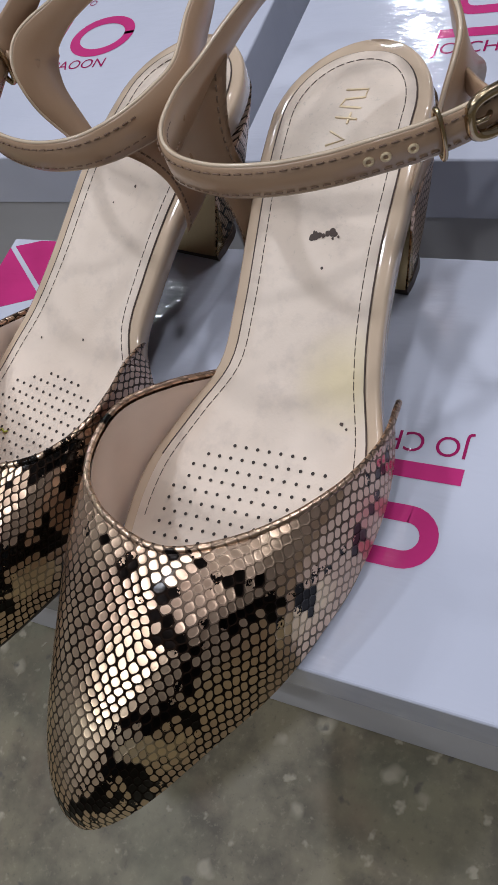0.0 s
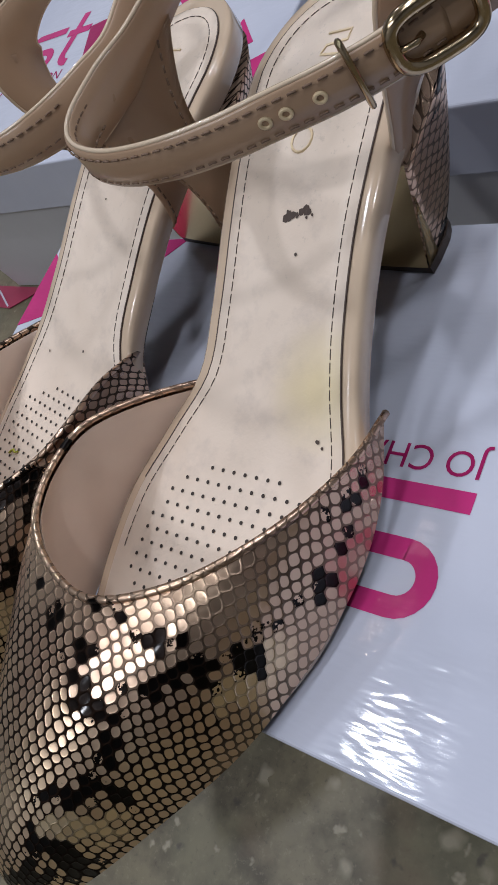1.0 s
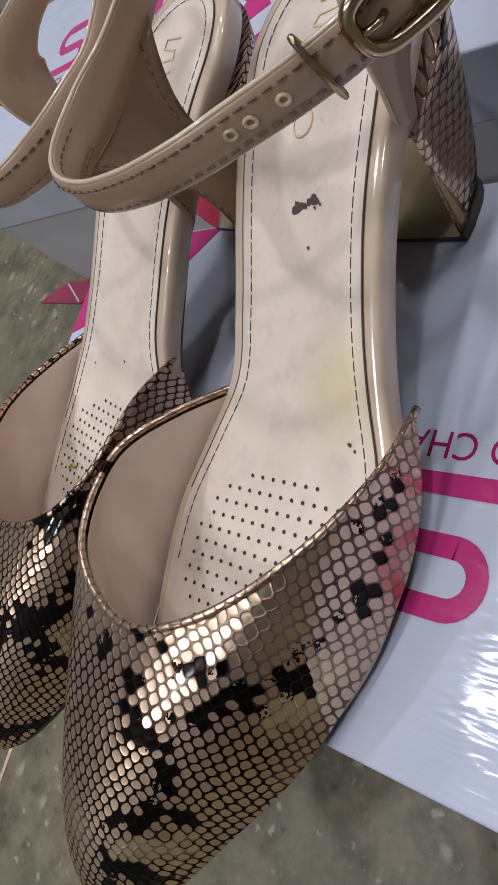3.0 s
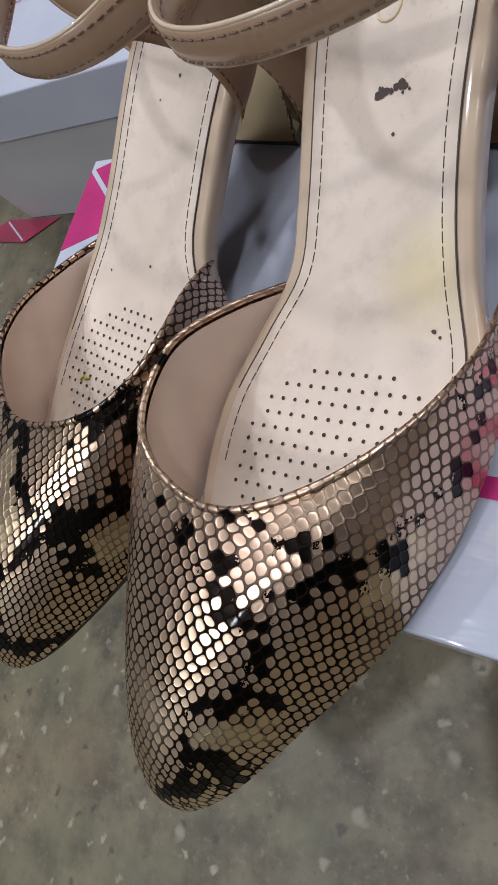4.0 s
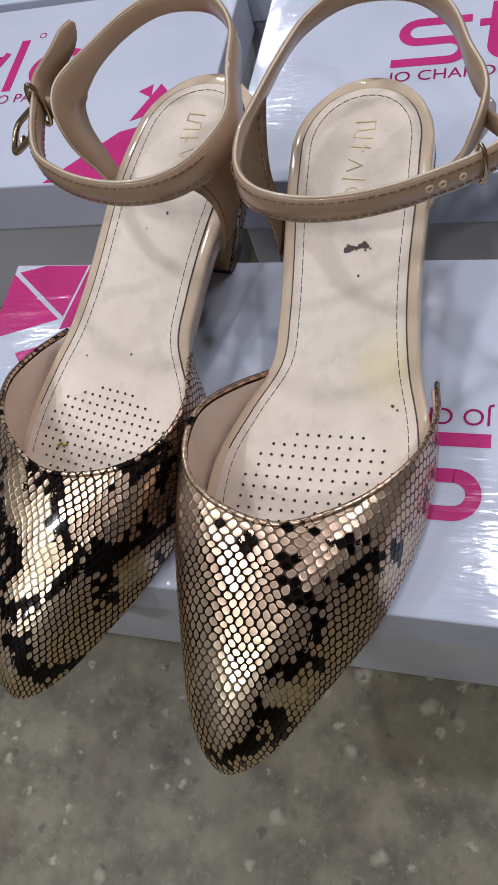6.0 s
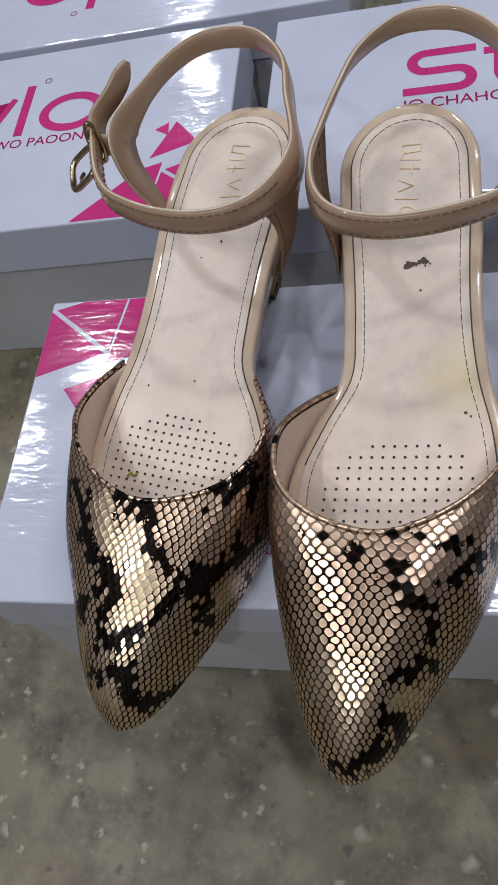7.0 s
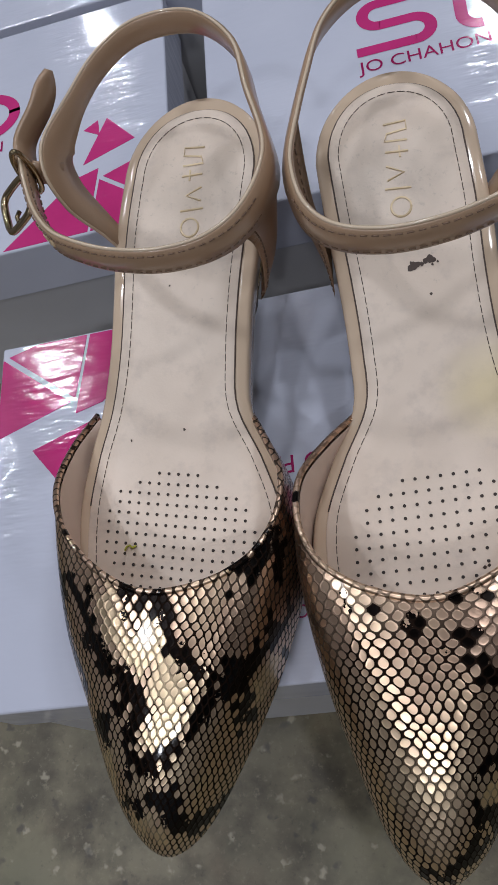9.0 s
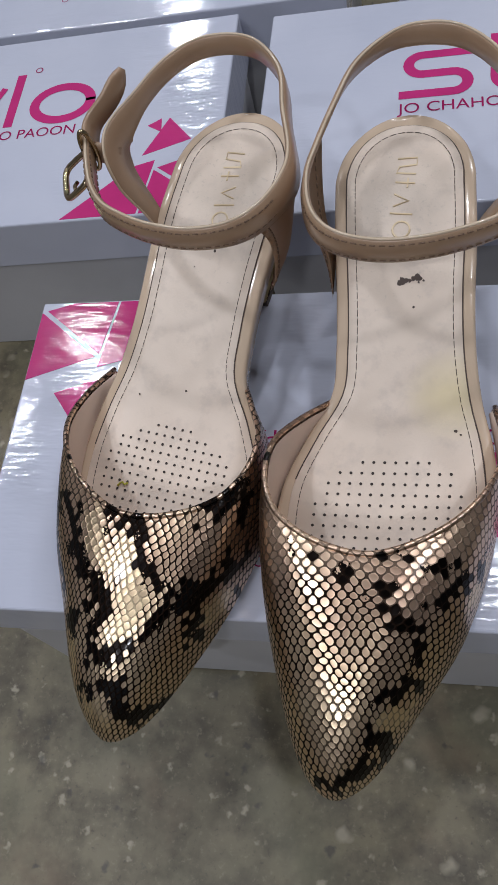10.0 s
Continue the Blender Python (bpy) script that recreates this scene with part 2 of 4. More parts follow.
def sock_leather(stain):
    m, nt, bsdf = material("worn_beige_sock_leather")
    co = nt.nodes.new("ShaderNodeTexCoord").outputs["Object"]
    big, mid, fine = noise_of(nt, co, 22.0, 4), noise_of(nt, co, 90.0, 5, 0.65), noise_of(nt, co, 900.0, 3)
    c = ramp(nt, big, [(0.32, (0.65, 0.53, 0.43)), (0.68, (0.75, 0.625, 0.52))])
    c = mix(nt, ramp(nt, mid, [(0.52, (0, 0, 0)), (0.78, (0.65, 0.65, 0.65))]), c, (0.50, 0.41, 0.35))
    # one round yellowish stain at the waist
    far = nt.nodes.new("ShaderNodeVectorMath")
    far.operation = "DISTANCE"
    link(nt, co, far.inputs[0])
    far.inputs[1].default_value = stain
    spot = maths(nt, "ADD", far.outputs["Value"], maths(nt, "MULTIPLY", mid, 0.008))
    c = mix(nt, maths(nt, "MULTIPLY", ramp(nt, spot, [(0.008, (1, 1, 1)), (0.024, (0, 0, 0))]), 0.65), c, (0.66, 0.54, 0.28))
    tread = nt.nodes.new("ShaderNodeVectorMath")
    tread.operation = "DISTANCE"
    link(nt, co, tread.inputs[0])
    tread.inputs[1].default_value = (0.0, 0.222, 0.056)
    soil = maths(nt, "ADD", tread.outputs["Value"], maths(nt, "MULTIPLY", noise_of(nt, co, 60.0, 5, 0.65), 0.030))
    c = mix(nt, maths(nt, "MULTIPLY", ramp(nt, soil, [(0.022, (1, 1, 1)), (0.044, (0, 0, 0))]), 0.5), c, (0.47, 0.40, 0.33))
    creases = noise_of(nt, co, 420.0, 4, 0.7)
    c = mix(nt, maths(nt, "MULTIPLY", ramp(nt, maths(nt, "ADD", creases, maths(nt, "MULTIPLY", soil, -2.0)), [(0.52, (0, 0, 0)), (0.62, (1, 1, 1))]), 0.35), c, (0.36, 0.30, 0.25))
    link(nt, c, bsdf.inputs["Base Color"])
    link(nt, maths(nt, "MULTIPLY_ADD", mid, 0.3, 0.3), bsdf.inputs["Roughness"])
    bump(nt, bsdf, fine, 0.3, 0.0002)
    return m


# scale width and height in metres, least depth of the joints, then the scales' flatness, roundness, reach and gloss; then the dark strokes of each print, in millimetres across and along
SCALES_RIGHT, SCALES_LEFT = (0.0044, 0.0050, 0.45, 1.32, 1.75, 0.470, 0.14), (0.0034, 0.0050, 0.9, 1.20, 1.65, 0.460, 0.42)
RIGHT_STROKES = [
    (3.0, [(-3, 64), (4, 61), (9, 55), (17, 51), (22, 51)]),
    (3.0, [(21, 52), (25, 44), (25, 36), (18, 29), (6, 26)]), (3.4, [(27, 32), (36, 34)]), (3.0, [(24, 61), (31, 67), (40, 71)]),
    (5.0, [(6, 12), (16, 11), (23, 9)]), (4.6, [(22, 8), (3, 0), (-14, -5)]),
    (2.3, [(5, 75), (12, 74)]), (2.3, [(-13, 66), (-8, 65)]), (2.3, [(-30, 73), (-22, 70)]),
    (4.0, [(-28, -9), (-3, -5)]),
    (2.5, [(17, 71), (31, 75)]), (2.5, [(46, 77), (56, 79)]),
    (2.5, [(55, 94), (63, 98), (61, 107), (63, 116), (55, 119), (60, 128)]), (2.2, [(48, 84), (55, 90)]), (2.2, [(33, 66), (44, 68)]),
]
LEFT_STROKES = [
    (3.4, [(3, 76), (-1, 67), (-7, 72), (-11, 78)]),
    (3.5, [(-9, 76), (-11, 67), (-15, 60), (-24, 53), (-31, 49), (-35, 42), (-32, 37), (-24, 28), (-16, 20), (-7, 19), (0, 10), (-9, 7)]),
    (3.7, [(33, 78), (21, 72), (18, 62), (10, 51), (-2, 45), (-6, 38), (-3, 27), (-7, 20)]),
    (3.6, [(-6, 43), (8, 34), (16, 27)]),
    (4.6, [(-35, 44), (-42, 49), (-50, 55), (-56, 63), (-67, 74)]), (4.0, [(-43, 49), (-50, 40), (-58, 36)]),
    (5.0, [(-33, 86), (-39, 83), (-44, 92)]), (4.0, [(-50, 92), (-53, 82)]), (3.0, [(-23, 13), (-27, 8), (-18, 10)]),
    (4.8, [(-28, 3), (-43, -2), (-54, 6)]), (4.5, [(40, 84), (36, 62), (26, 44)]),
]
# patches where the net almost fades into plain gold
RIGHT_PLAIN = [(4.5, [(12, 19), (31, 23)]), (4.0, [(50, 68), (58, 82)])]
LEFT_PLAIN = [(5.0, [(9, 70), (3, 58), (-7, 52)]), (6.0, [(-7, 62), (-13, 54), (-20, 39), (-17, 32)]), (4.0, [(12, 24), (8, 15)]), (4.5, [(-57, 46), (-64, 57)]), (4.0, [(-8, 3), (-22, -3)])]
M_CARD = laminate()
M_BODY = plain("grey_white_card", (0.48, 0.47, 0.48), 0.5, spread=0.08, scale=60, relief=0.0001)
M_PINK = print_ink("magenta_ink", (0.52, 0.036, 0.18))
M_PLUM = print_ink("plum_ink", (0.33, 0.015, 0.10))
M_FLOOR = terrazzo()
M_PATENT = plain("beige_patent_edge", (0.58, 0.44, 0.32), 0.13, spread=0.10, scale=90, coat=0.6)
M_STRAP = plain("tan_strap_leather", (0.37, 0.240, 0.152), 0.30, spread=0.10, scale=140, relief=0.00008, coat=0.15)
M_EDGE = plain("pale_edge_paint", (0.60, 0.47, 0.34), 0.22, spread=0.12, scale=140, coat=0.3)
M_LINING = plain("beige_lining", (0.76, 0.60, 0.50), 0.5, spread=0.12, scale=110, relief=0.00008)
M_SOLE = plain("dark_brown_outsole", (0.05, 0.032, 0.025), 0.45, spread=0.3, scale=150, relief=0.0001)
M_GOLD = plain("polished_gold_heel", (0.80, 0.60, 0.30), 0.17, metal=1.0, spread=0.1, scale=80)
M_BRASS = plain("antique_brass", (0.43, 0.33, 0.21), 0.16, metal=1.0, spread=0.2, scale=200)
M_THREAD = plain("brown_thread", (0.075, 0.05, 0.04), 0.7)
M_TANTHREAD = plain("tan_thread", (0.17, 0.105, 0.068), 0.7)
M_HOLE = plain("perforation_dark", (0.045, 0.033, 0.028), 0.8)
M_FOIL = plain("worn_gold_foil", (0.66, 0.52, 0.33), 0.45, metal=0.2, spread=0.3, scale=300)
M_WALL = plain("shop_wall_paint", (0.36, 0.36, 0.37), 0.7, spread=0.06, scale=4)
M_METAL = plain("lamp_white_metal", (0.75, 0.75, 0.75), 0.4)


# ---- helpers for parts ----
def mesh_of(name, bm, mat, smooth=True):
    bmesh.ops.recalc_face_normals(bm, faces=bm.faces)
    me = bpy.data.meshes.new(name)
    bm.to_mesh(me)
    bm.free()
    me.materials.append(mat)
    if smooth:
        me.polygons.foreach_set("use_smooth", [True] * len(me.polygons))
    return me


def part(name, bm, mat, parent, label="", smooth=True):
    ob = new(name, mesh_of(name, bm, mat, smooth))
    ob.parent = parent
    if label:
        tagged(ob, label)
    return ob


def thing(name, m, label, category, group="", kind=""):
    ob = new(name)
    ob.empty_display_size = 0.02
    ob.matrix_world = m
    return tagged(ob, label, category, group, kind)


def box_bm(bm, x0, x1, y0, y1, z0, z1, bevel=0.0):
    vs = bmesh.ops.create_cube(bm, size=1.0)["verts"]
    for v in vs:
        v.co = Vector(((x0 + x1) / 2 + v.co.x * (x1 - x0), (y0 + y1) / 2 + v.co.y * (y1 - y0), (z0 + z1) / 2 + v.co.z * (z1 - z0)))
    if bevel:
        es = {e for v in vs for e in v.link_edges}
        bmesh.ops.bevel(bm, geom=list(es), offset=bevel, segments=3, profile=0.5, affect="EDGES")
    return bm


def smooth_keys(keys, n):
    """n points along a Catmull-Rom curve through the keys."""
    pts = [Vector(k) for k in keys]
    out = []
    for i in range(n):
        s = i / (n - 1) * (len(pts) - 1)
        k = min(int(s), len(pts) - 2)
        f = s - k
        p1, p2 = pts[k], pts[k + 1]
        p0 = pts[k - 1] if k else p1 * 2 - p2
        p3 = pts[k + 2] if k + 2 < len(pts) else p2 * 2 - p1
        out.append(0.5 * (2 * p1 + (p2 - p0) * f + (2 * p0 - 5 * p1 + 4 * p2 - p3) * f * f + (3 * p1 - p0 - 3 * p2 + p3) * f ** 3))
    return out


def value_at(keys, u):
    """A smooth value between (u, value) keys."""
    us = [k[0] for k in keys]
    if u <= us[0]:
        return keys[0][1]
    if u >= us[-1]:
        return keys[-1][1]
    k = max(i for i in range(len(us) - 1) if us[i] <= u)
    f = (u - us[k]) / (us[k + 1] - us[k])

    def slope(i):
        a, b = max(i - 1, 0), min(i + 1, len(us) - 1)
        return (keys[b][1] - keys[a][1]) / (us[b] - us[a])
    h = us[k + 1] - us[k]
    return ((2 * f ** 3 - 3 * f * f + 1) * keys[k][1] + (f ** 3 - 2 * f * f + f) * h * slope(k)
            + (3 * f * f - 2 * f ** 3) * keys[k + 1][1] + (f ** 3 - f * f) * h * slope(k + 1))


def grid_bm(rows, closed=False, bm=None):
    bm = bm or bmesh.new()
    vs = [[bm.verts.new(p) for p in r] for r in rows]
    for a, b in zip(vs, vs[1:]):
        n = len(a)
        for j in range(n if closed else n - 1):
            q = (a[j], a[(j + 1) % n], b[(j + 1) % n], b[j])
            if len(set(q)) == 4:
                bm.faces.new(q)
    return bm, vs


def tube_bm(points, radius, closed=False, sides=8, bm=None):
    """A round tube along points."""
    pts = [Vector(p) for p in points]
    rows, n = [], len(pts)
    side = None
    for i, p in enumerate(pts):
        a = pts[(i - 1) % n] if closed or i else p
        b = pts[(i + 1) % n] if closed or i < n - 1 else p
        d = (b - a).normalized()
        if side is None:
            side = d.orthogonal().normalized()
        side = (side - d * side.dot(d)).normalized()
        up = d.cross(side)
        rows.append([p + radius * (math.cos(t) * side + math.sin(t) * up) for t in [2 * math.pi * k / sides for k in range(sides)]])
    if closed:
        rows.append(rows[0])
    bm, vs = grid_bm(rows, True, bm)
    if closed:
        bmesh.ops.remove_doubles(bm, verts=bm.verts, dist=1e-7)
    else:
        bm.faces.new(vs[0][::-1])
        bm.faces.new(vs[-1])
    return bm


def band_bm(points, ups, height, thick, bm=None):
    """A flat strap along points: each section stands along its up vector, with rounded edges."""
    pts = [Vector(p) for p in points]
    rows, n = [], len(pts)
    for i, p in enumerate(pts):
        d = (pts[min(i + 1, n - 1)] - pts[max(i - 1, 0)]).normalized()
        up = Vector(ups[i] if isinstance(ups, list) else ups)
        up = (up - d * up.dot(d)).normalized()
        out = d.cross(up)
        h = (height[i] if isinstance(height, list) else height) / 2
        t = thick / 2
        sec = [(-h, 0), (-h + t * 0.6, t), (0, t * 1.15), (h - t * 0.6, t), (h, 0), (h - t * 0.6, -t), (0, -t), (-h + t * 0.6, -t)]
        rows.append([p + up * a + out * b for a, b in sec])
    bm, vs = grid_bm(rows, True, bm)
    bm.faces.new(vs[0][::-1])
    bm.faces.new(vs[-1])
    return bm


def stitches_bm(points, length, gap, radius, bm=None):
    """Short thread dashes along a line."""
    bm = bm or bmesh.new()
    pts = [Vector(p) for p in points]
    run, on = 0.0, []
    for a, b in zip(pts, pts[1:]):
        run += (b - a).length
        on.append(b)
        if run >= length:
            if len(on) > 1:
                d = on[-1] - on[0]
                if d.length > 1e-5:
                    tube_bm([on[0], on[0].lerp(on[-1], 0.5) + Vector((0, 0, radius * 0.4)), on[-1]], radius, sides=5, bm=bm)
            run, on = -gap, []
        if run < 0:
            on = []
    return bm


def resample(points, step):
    pts = [Vector(p) for p in points]
    out, left = [pts[0].copy()], step
    for a, b in zip(pts, pts[1:]):
        d = (b - a).length
        pos = 0.0
        while d - pos >= left:
            pos += left
            left = step
            out.append(a.lerp(b, pos / d))
        left -= d - pos
    return out


def prism_bm(points, z0, z1, bm=None):
    bm = bm or bmesh.new()
    lo = [bm.verts.new((x, y, z0)) for x, y in points]
    hi = [bm.verts.new((x, y, z1)) for x, y in points]
    n = len(lo)
    bm.faces.new(hi)
    for i in range(n):
        bm.faces.new((lo[i], lo[(i + 1) % n], hi[(i + 1) % n], hi[i]))
    return bm


# ---- the room ----
def slab(name, x0, x1, y0, y1, z0, z1, mat, label, category):
    bm = box_bm(bmesh.new(), x0, x1, y0, y1, z0, z1)
    return tagged(new(name, mesh_of(name, bm, mat, False)), label, category, kind="structure")


slab("floor", -3, 3, -2.5, 5.5, -0.05, 0, M_FLOOR, "worn grey-brown terrazzo floor with pale stone chips", "floor")
slab("wall_north", -3.1, 3.1, 5.5, 5.6, 0, CEILING, M_WALL, "plain painted shop wall", "wall")
slab("wall_south", -3.1, 3.1, -2.6, -2.5, 0, CEILING, M_WALL, "plain painted shop wall", "wall")
slab("wall_west", -3.1, -3, -2.5, 5.5, 0, CEILING, M_WALL, "plain painted shop wall", "wall")
slab("wall_east", 3, 3.1, -2.5, 5.5, 0, CEILING, M_WALL, "plain painted shop wall", "wall")
slab("ceiling", -3.1, 3.1, -2.6, 5.6, CEILING, CEILING + 0.1, M_WALL, "plain white ceiling", "ceiling")

for lx, ly, lp in LAMPS:
    fx = thing("ceiling_light", pose(lx, ly, CEILING), "white round downlight on the ceiling", "lamp", "ceiling downlights")
    rim = bmesh.new()
    bmesh.ops.create_cone(rim, cap_ends=True, segments=40, radius1=LAMP_SIZE / 2 + 0.012, radius2=LAMP_SIZE / 2 + 0.02, depth=0.024, matrix=Matrix.Translation((0, 0, -0.012)))
    part("housing", rim, M_METAL, fx, smooth=False)

# pale metal strip between two floor panels
slab("floor_strip", -0.2325, -0.2295, -2.4, 0.30, 0.0, 0.0006, M_FOIL, "thin pale metal dividing strip in the terrazzo", "trim")
slab("floor_joint", -2.9, -0.36, 0.4995, 0.5005, 0.0, 0.0004, M_THREAD, "dark joint line in the terrazzo floor", "trim")


# ---- shoe boxes ----
BOX_W, BOX_D, BOX_H, LID_H = 0.319, 0.162, 0.115, 0.034


def ring_points(cx, cy, rx, ry, n=40):
    return [(cx + rx * math.cos(2 * math.pi * k / n), cy + ry * math.sin(2 * math.pi * k / n)) for k in range(n)]


def ribbon_bm(path, width, z0, z1):
    """A flat printed stroke of one width along a path."""
    pts = [Vector((x, y)) for x, y in path]
    left, right = [], []
    for i, p in enumerate(pts):
        d = (pts[min(i + 1, len(pts) - 1)] - pts[max(i - 1, 0)]).normalized()
        nrm = Vector((-d.y, d.x)) * width / 2
        left.append(p + nrm)
        right.append(p - nrm)
    bm = bmesh.new()
    a = [bm.verts.new((*p, z1)) for p in left]
    b = [bm.verts.new((*p, z1)) for p in right]
    for i in range(len(a) - 1):
        bm.faces.new((a[i], b[i], b[i + 1], a[i + 1]))
    return bm


def arc(cx, cy, r, a0, a1, n=12):
    return [(cx + r * math.cos(radians(a0 + (a1 - a0) * k / n)), cy + r * math.sin(radians(a0 + (a1 - a0) * k / n))) for k in range(n + 1)]


def words(name, text, size, x, y, z, mat, parent, label):
    cu = bpy.data.curves.new(name, "FONT")
    cu.body, cu.size, cu.resolution_u = text, size, 4
    tmp = bpy.data.objects.new(name, cu)
    scene.collection.objects.link(tmp)
    me = bpy.data.meshes.new_from_object(tmp.evaluated_get(bpy.context.evaluated_depsgraph_get()))
    bpy.data.objects.remove(tmp)
    me.materials.clear()
    me.materials.append(mat)
    me.transform(Matrix.Translation((x, y, z)))
    ob = new(name, me)
    ob.parent = parent
    return tagged(ob, label)


def shoe_box(m, label, shift=0.0):
    """A card shoe box with its lid; origin at the middle of its base, print read from the front."""
    b = thing("shoe_box", m, label, "shoe box", "shoe boxes on the floor")
    w, d = BOX_W / 2, BOX_D / 2
    bm = bmesh.new()
    box_bm(bm, -w + 0.003, w - 0.003, -d + 0.003, d - 0.003, 0.0, BOX_H - 0.004, 0.001)
    part("body", bm, M_BODY, b, "plain grey-white card body", False)
    bm = bmesh.new()
    box_bm(bm, -w, w, -d, d, BOX_H - LID_H, BOX_H, 0.0012)
    bm.faces.ensure_lookup_table()
    low = [f for f in bm.faces if f.normal.z < -0.9 and f.calc_area() > 0.01]
    bmesh.ops.delete(bm, geom=low, context="FACES")
    lid = part("lid", bm, M_CARD, b, "glossy white laminated lid with magenta print", False)
    z = BOX_H + 0.0002
    x0, y0 = -w + 0.077, -d + 0.071 + shift
    # slogan below the mark
    words("slogan", "JO CHAHON", 0.0108, x0, y0 - 0.001, z, M_PLUM, lid, "small plum capitals")
    words("slogan", "WO PAOON", 0.0108, x0 + 0.088, y0 - 0.001, z, M_PLUM, lid, "small plum capitals")
    # the mark: plain magenta strokes
    yb = y0 + 0.010
    sw = 0.0060
    spath = [(x0, yb + sw / 2), (x0 + 0.029, yb + sw / 2)] + arc(x0 + 0.029, yb + sw / 2 + 0.0078, 0.0078, -90, 90) + \
        [(x0 + 0.013, yb + sw / 2 + 0.0156)] + arc(x0 + 0.013, yb + sw / 2 + 0.0234, 0.0078, 270, 90) + [(x0 + 0.040, yb + sw / 2 + 0.0312)]
    part("printed_ribbon", ribbon_bm(spath, sw, 0, z), M_PINK, lid, "magenta printed ribbon", False)
    stem = [(x0 + 0.053, yb + 0.046), (x0 + 0.0515, yb + 0.012)] + arc(x0 + 0.0595, yb + 0.011, 0.008, 180, 275)
    part("printed_hook", ribbon_bm(stem, 0.006, 0, z), M_PINK, lid, "", False)
    part("printed_bar", prism_bm([(x0 + 0.044, yb + 0.027), (x0 + 0.066, yb + 0.027), (x0 + 0.066, yb + 0.0325), (x0 + 0.044, yb + 0.0325)], z - 0.0002, z + 0.0001), M_PINK, lid, "", False)
    part("printed_wedge", prism_bm([(x0 + 0.066, yb + 0.030), (x0 + 0.079, yb - 0.004), (x0 + 0.0935, yb + 0.034)], z - 0.0002, z), M_PLUM, lid, "dark magenta printed wedge", False)
    part("printed_stroke", ribbon_bm([(x0 + 0.0935, yb + 0.036), (x0 + 0.0765, yb - 0.010)], 0.0045, 0, z + 0.0001), M_PINK, lid, "", False)
    part("printed_bar", prism_bm([(x0 + 0.100, yb), (x0 + 0.106, yb), (x0 + 0.106, yb + 0.047), (x0 + 0.100, yb + 0.047)], z - 0.0002, z), M_PINK, lid, "", False)
    ring = [(x, y) for x, y in ring_points(x0 + 0.1365, yb + 0.0165, 0.0185, 0.0145)]
    part("printed_ring", ribbon_bm(ring + ring[:2], 0.0065, 0, z), M_PINK, lid, "magenta printed ring", False)
    part("printed_dot", ribbon_bm(ring_points(x0 + 0.114, yb + 0.050, 0.0022, 0.0022, 16) + [(x0 + 0.1162, yb + 0.050)], 0.0006, 0, z), M_PLUM, lid, "", False)
    # shards at the front right corner
    shards = [
        [(0.0008, 0.0065), (0.0008, 0.047), (0.0352, 0.0345)],
        [(0.0035, 0.0055), (0.018, 0.0012), (0.0418, 0.0012), (0.0372, 0.0330)],
        [(0.0432, 0.0012), (0.088, 0.0012), (0.050, 0.037), (0.0376, 0.0405)],
        [(0.018, 0.055), (0.046, 0.045), (0.033, 0.074)],
        [(0.037, 0.063), (0.046, 0.069), (0.038, 0.074)],
    ]
    for s in shards:
        part("printed_shard", prism_bm([(w - r, -d + f) for r, f in s], z - 0.0002, z), M_PINK, lid, "", False)
    return b


T = BOX_H
front = shoe_box(pose(-0.128 + BOX_W / 2, 0.356 - BOX_D / 2, 0, 0, 0, 180), "white shoe box with magenta print, lid on, under the shoes", 0.006)
left_box = shoe_box(pose(-0.046 - BOX_W / 2, 0.411 + BOX_D / 2, 0, 0, 0, 1.0), "white shoe box with magenta print beside another box")
right_box = shoe_box(pose(-0.025 + BOX_W / 2, 0.411 + BOX_D / 2 - 0.004, 0, 0, 0, 0), "white shoe box with magenta print behind the shoes", -0.004)
far_box = shoe_box(pose(0.018 - BOX_W / 2, 0.582 + BOX_D / 2, 0, 0, 0, 180.5), "white shoe box turned round, behind the others")
far_right_box = shoe_box(pose(0.051 + BOX_W / 2, 0.573 + BOX_D / 2, 0, 0, 0, 0), "white shoe box at the back of the group")


# ---- the shoes ----
INSOLE = [(0.0, 0.008), (0.05, 0.0085), (0.082, 0.0105), (0.117, 0.0155), (0.137, 0.0215), (0.163, 0.0335), (0.189, 0.0455), (0.21, 0.053), (0.235, 0.0585), (0.27, 0.062)]
UNDER = [(0.0, 0.004), (0.03, 0.0012), (0.06, 0.0), (0.095, 0.0), (0.117, 0.003), (0.137, 0.010), (0.163, 0.0225), (0.189, 0.035), (0.21, 0.043), (0.27, 0.053)]
MEDIAL = [(0.006, -0.004), (0.03, -0.017), (0.055, -0.025), (0.085, -0.0345), (0.11, -0.0355), (0.13, -0.028), (0.148, -0.0185), (0.165, -0.018), (0.185, -0.0195), (0.21, -0.0225), (0.24, -0.0255)]
OUTER = [(0.006, 0.005), (0.03, 0.022), (0.055, 0.034), (0.085, 0.0465), (0.11, 0.0495), (0.13, 0.0468), (0.148, 0.041), (0.165, 0.0375), (0.185, 0.0355), (0.21, 0.0345), (0.24, 0.032)]
HEEL_END, HEEL_START = 0.266, 0.232
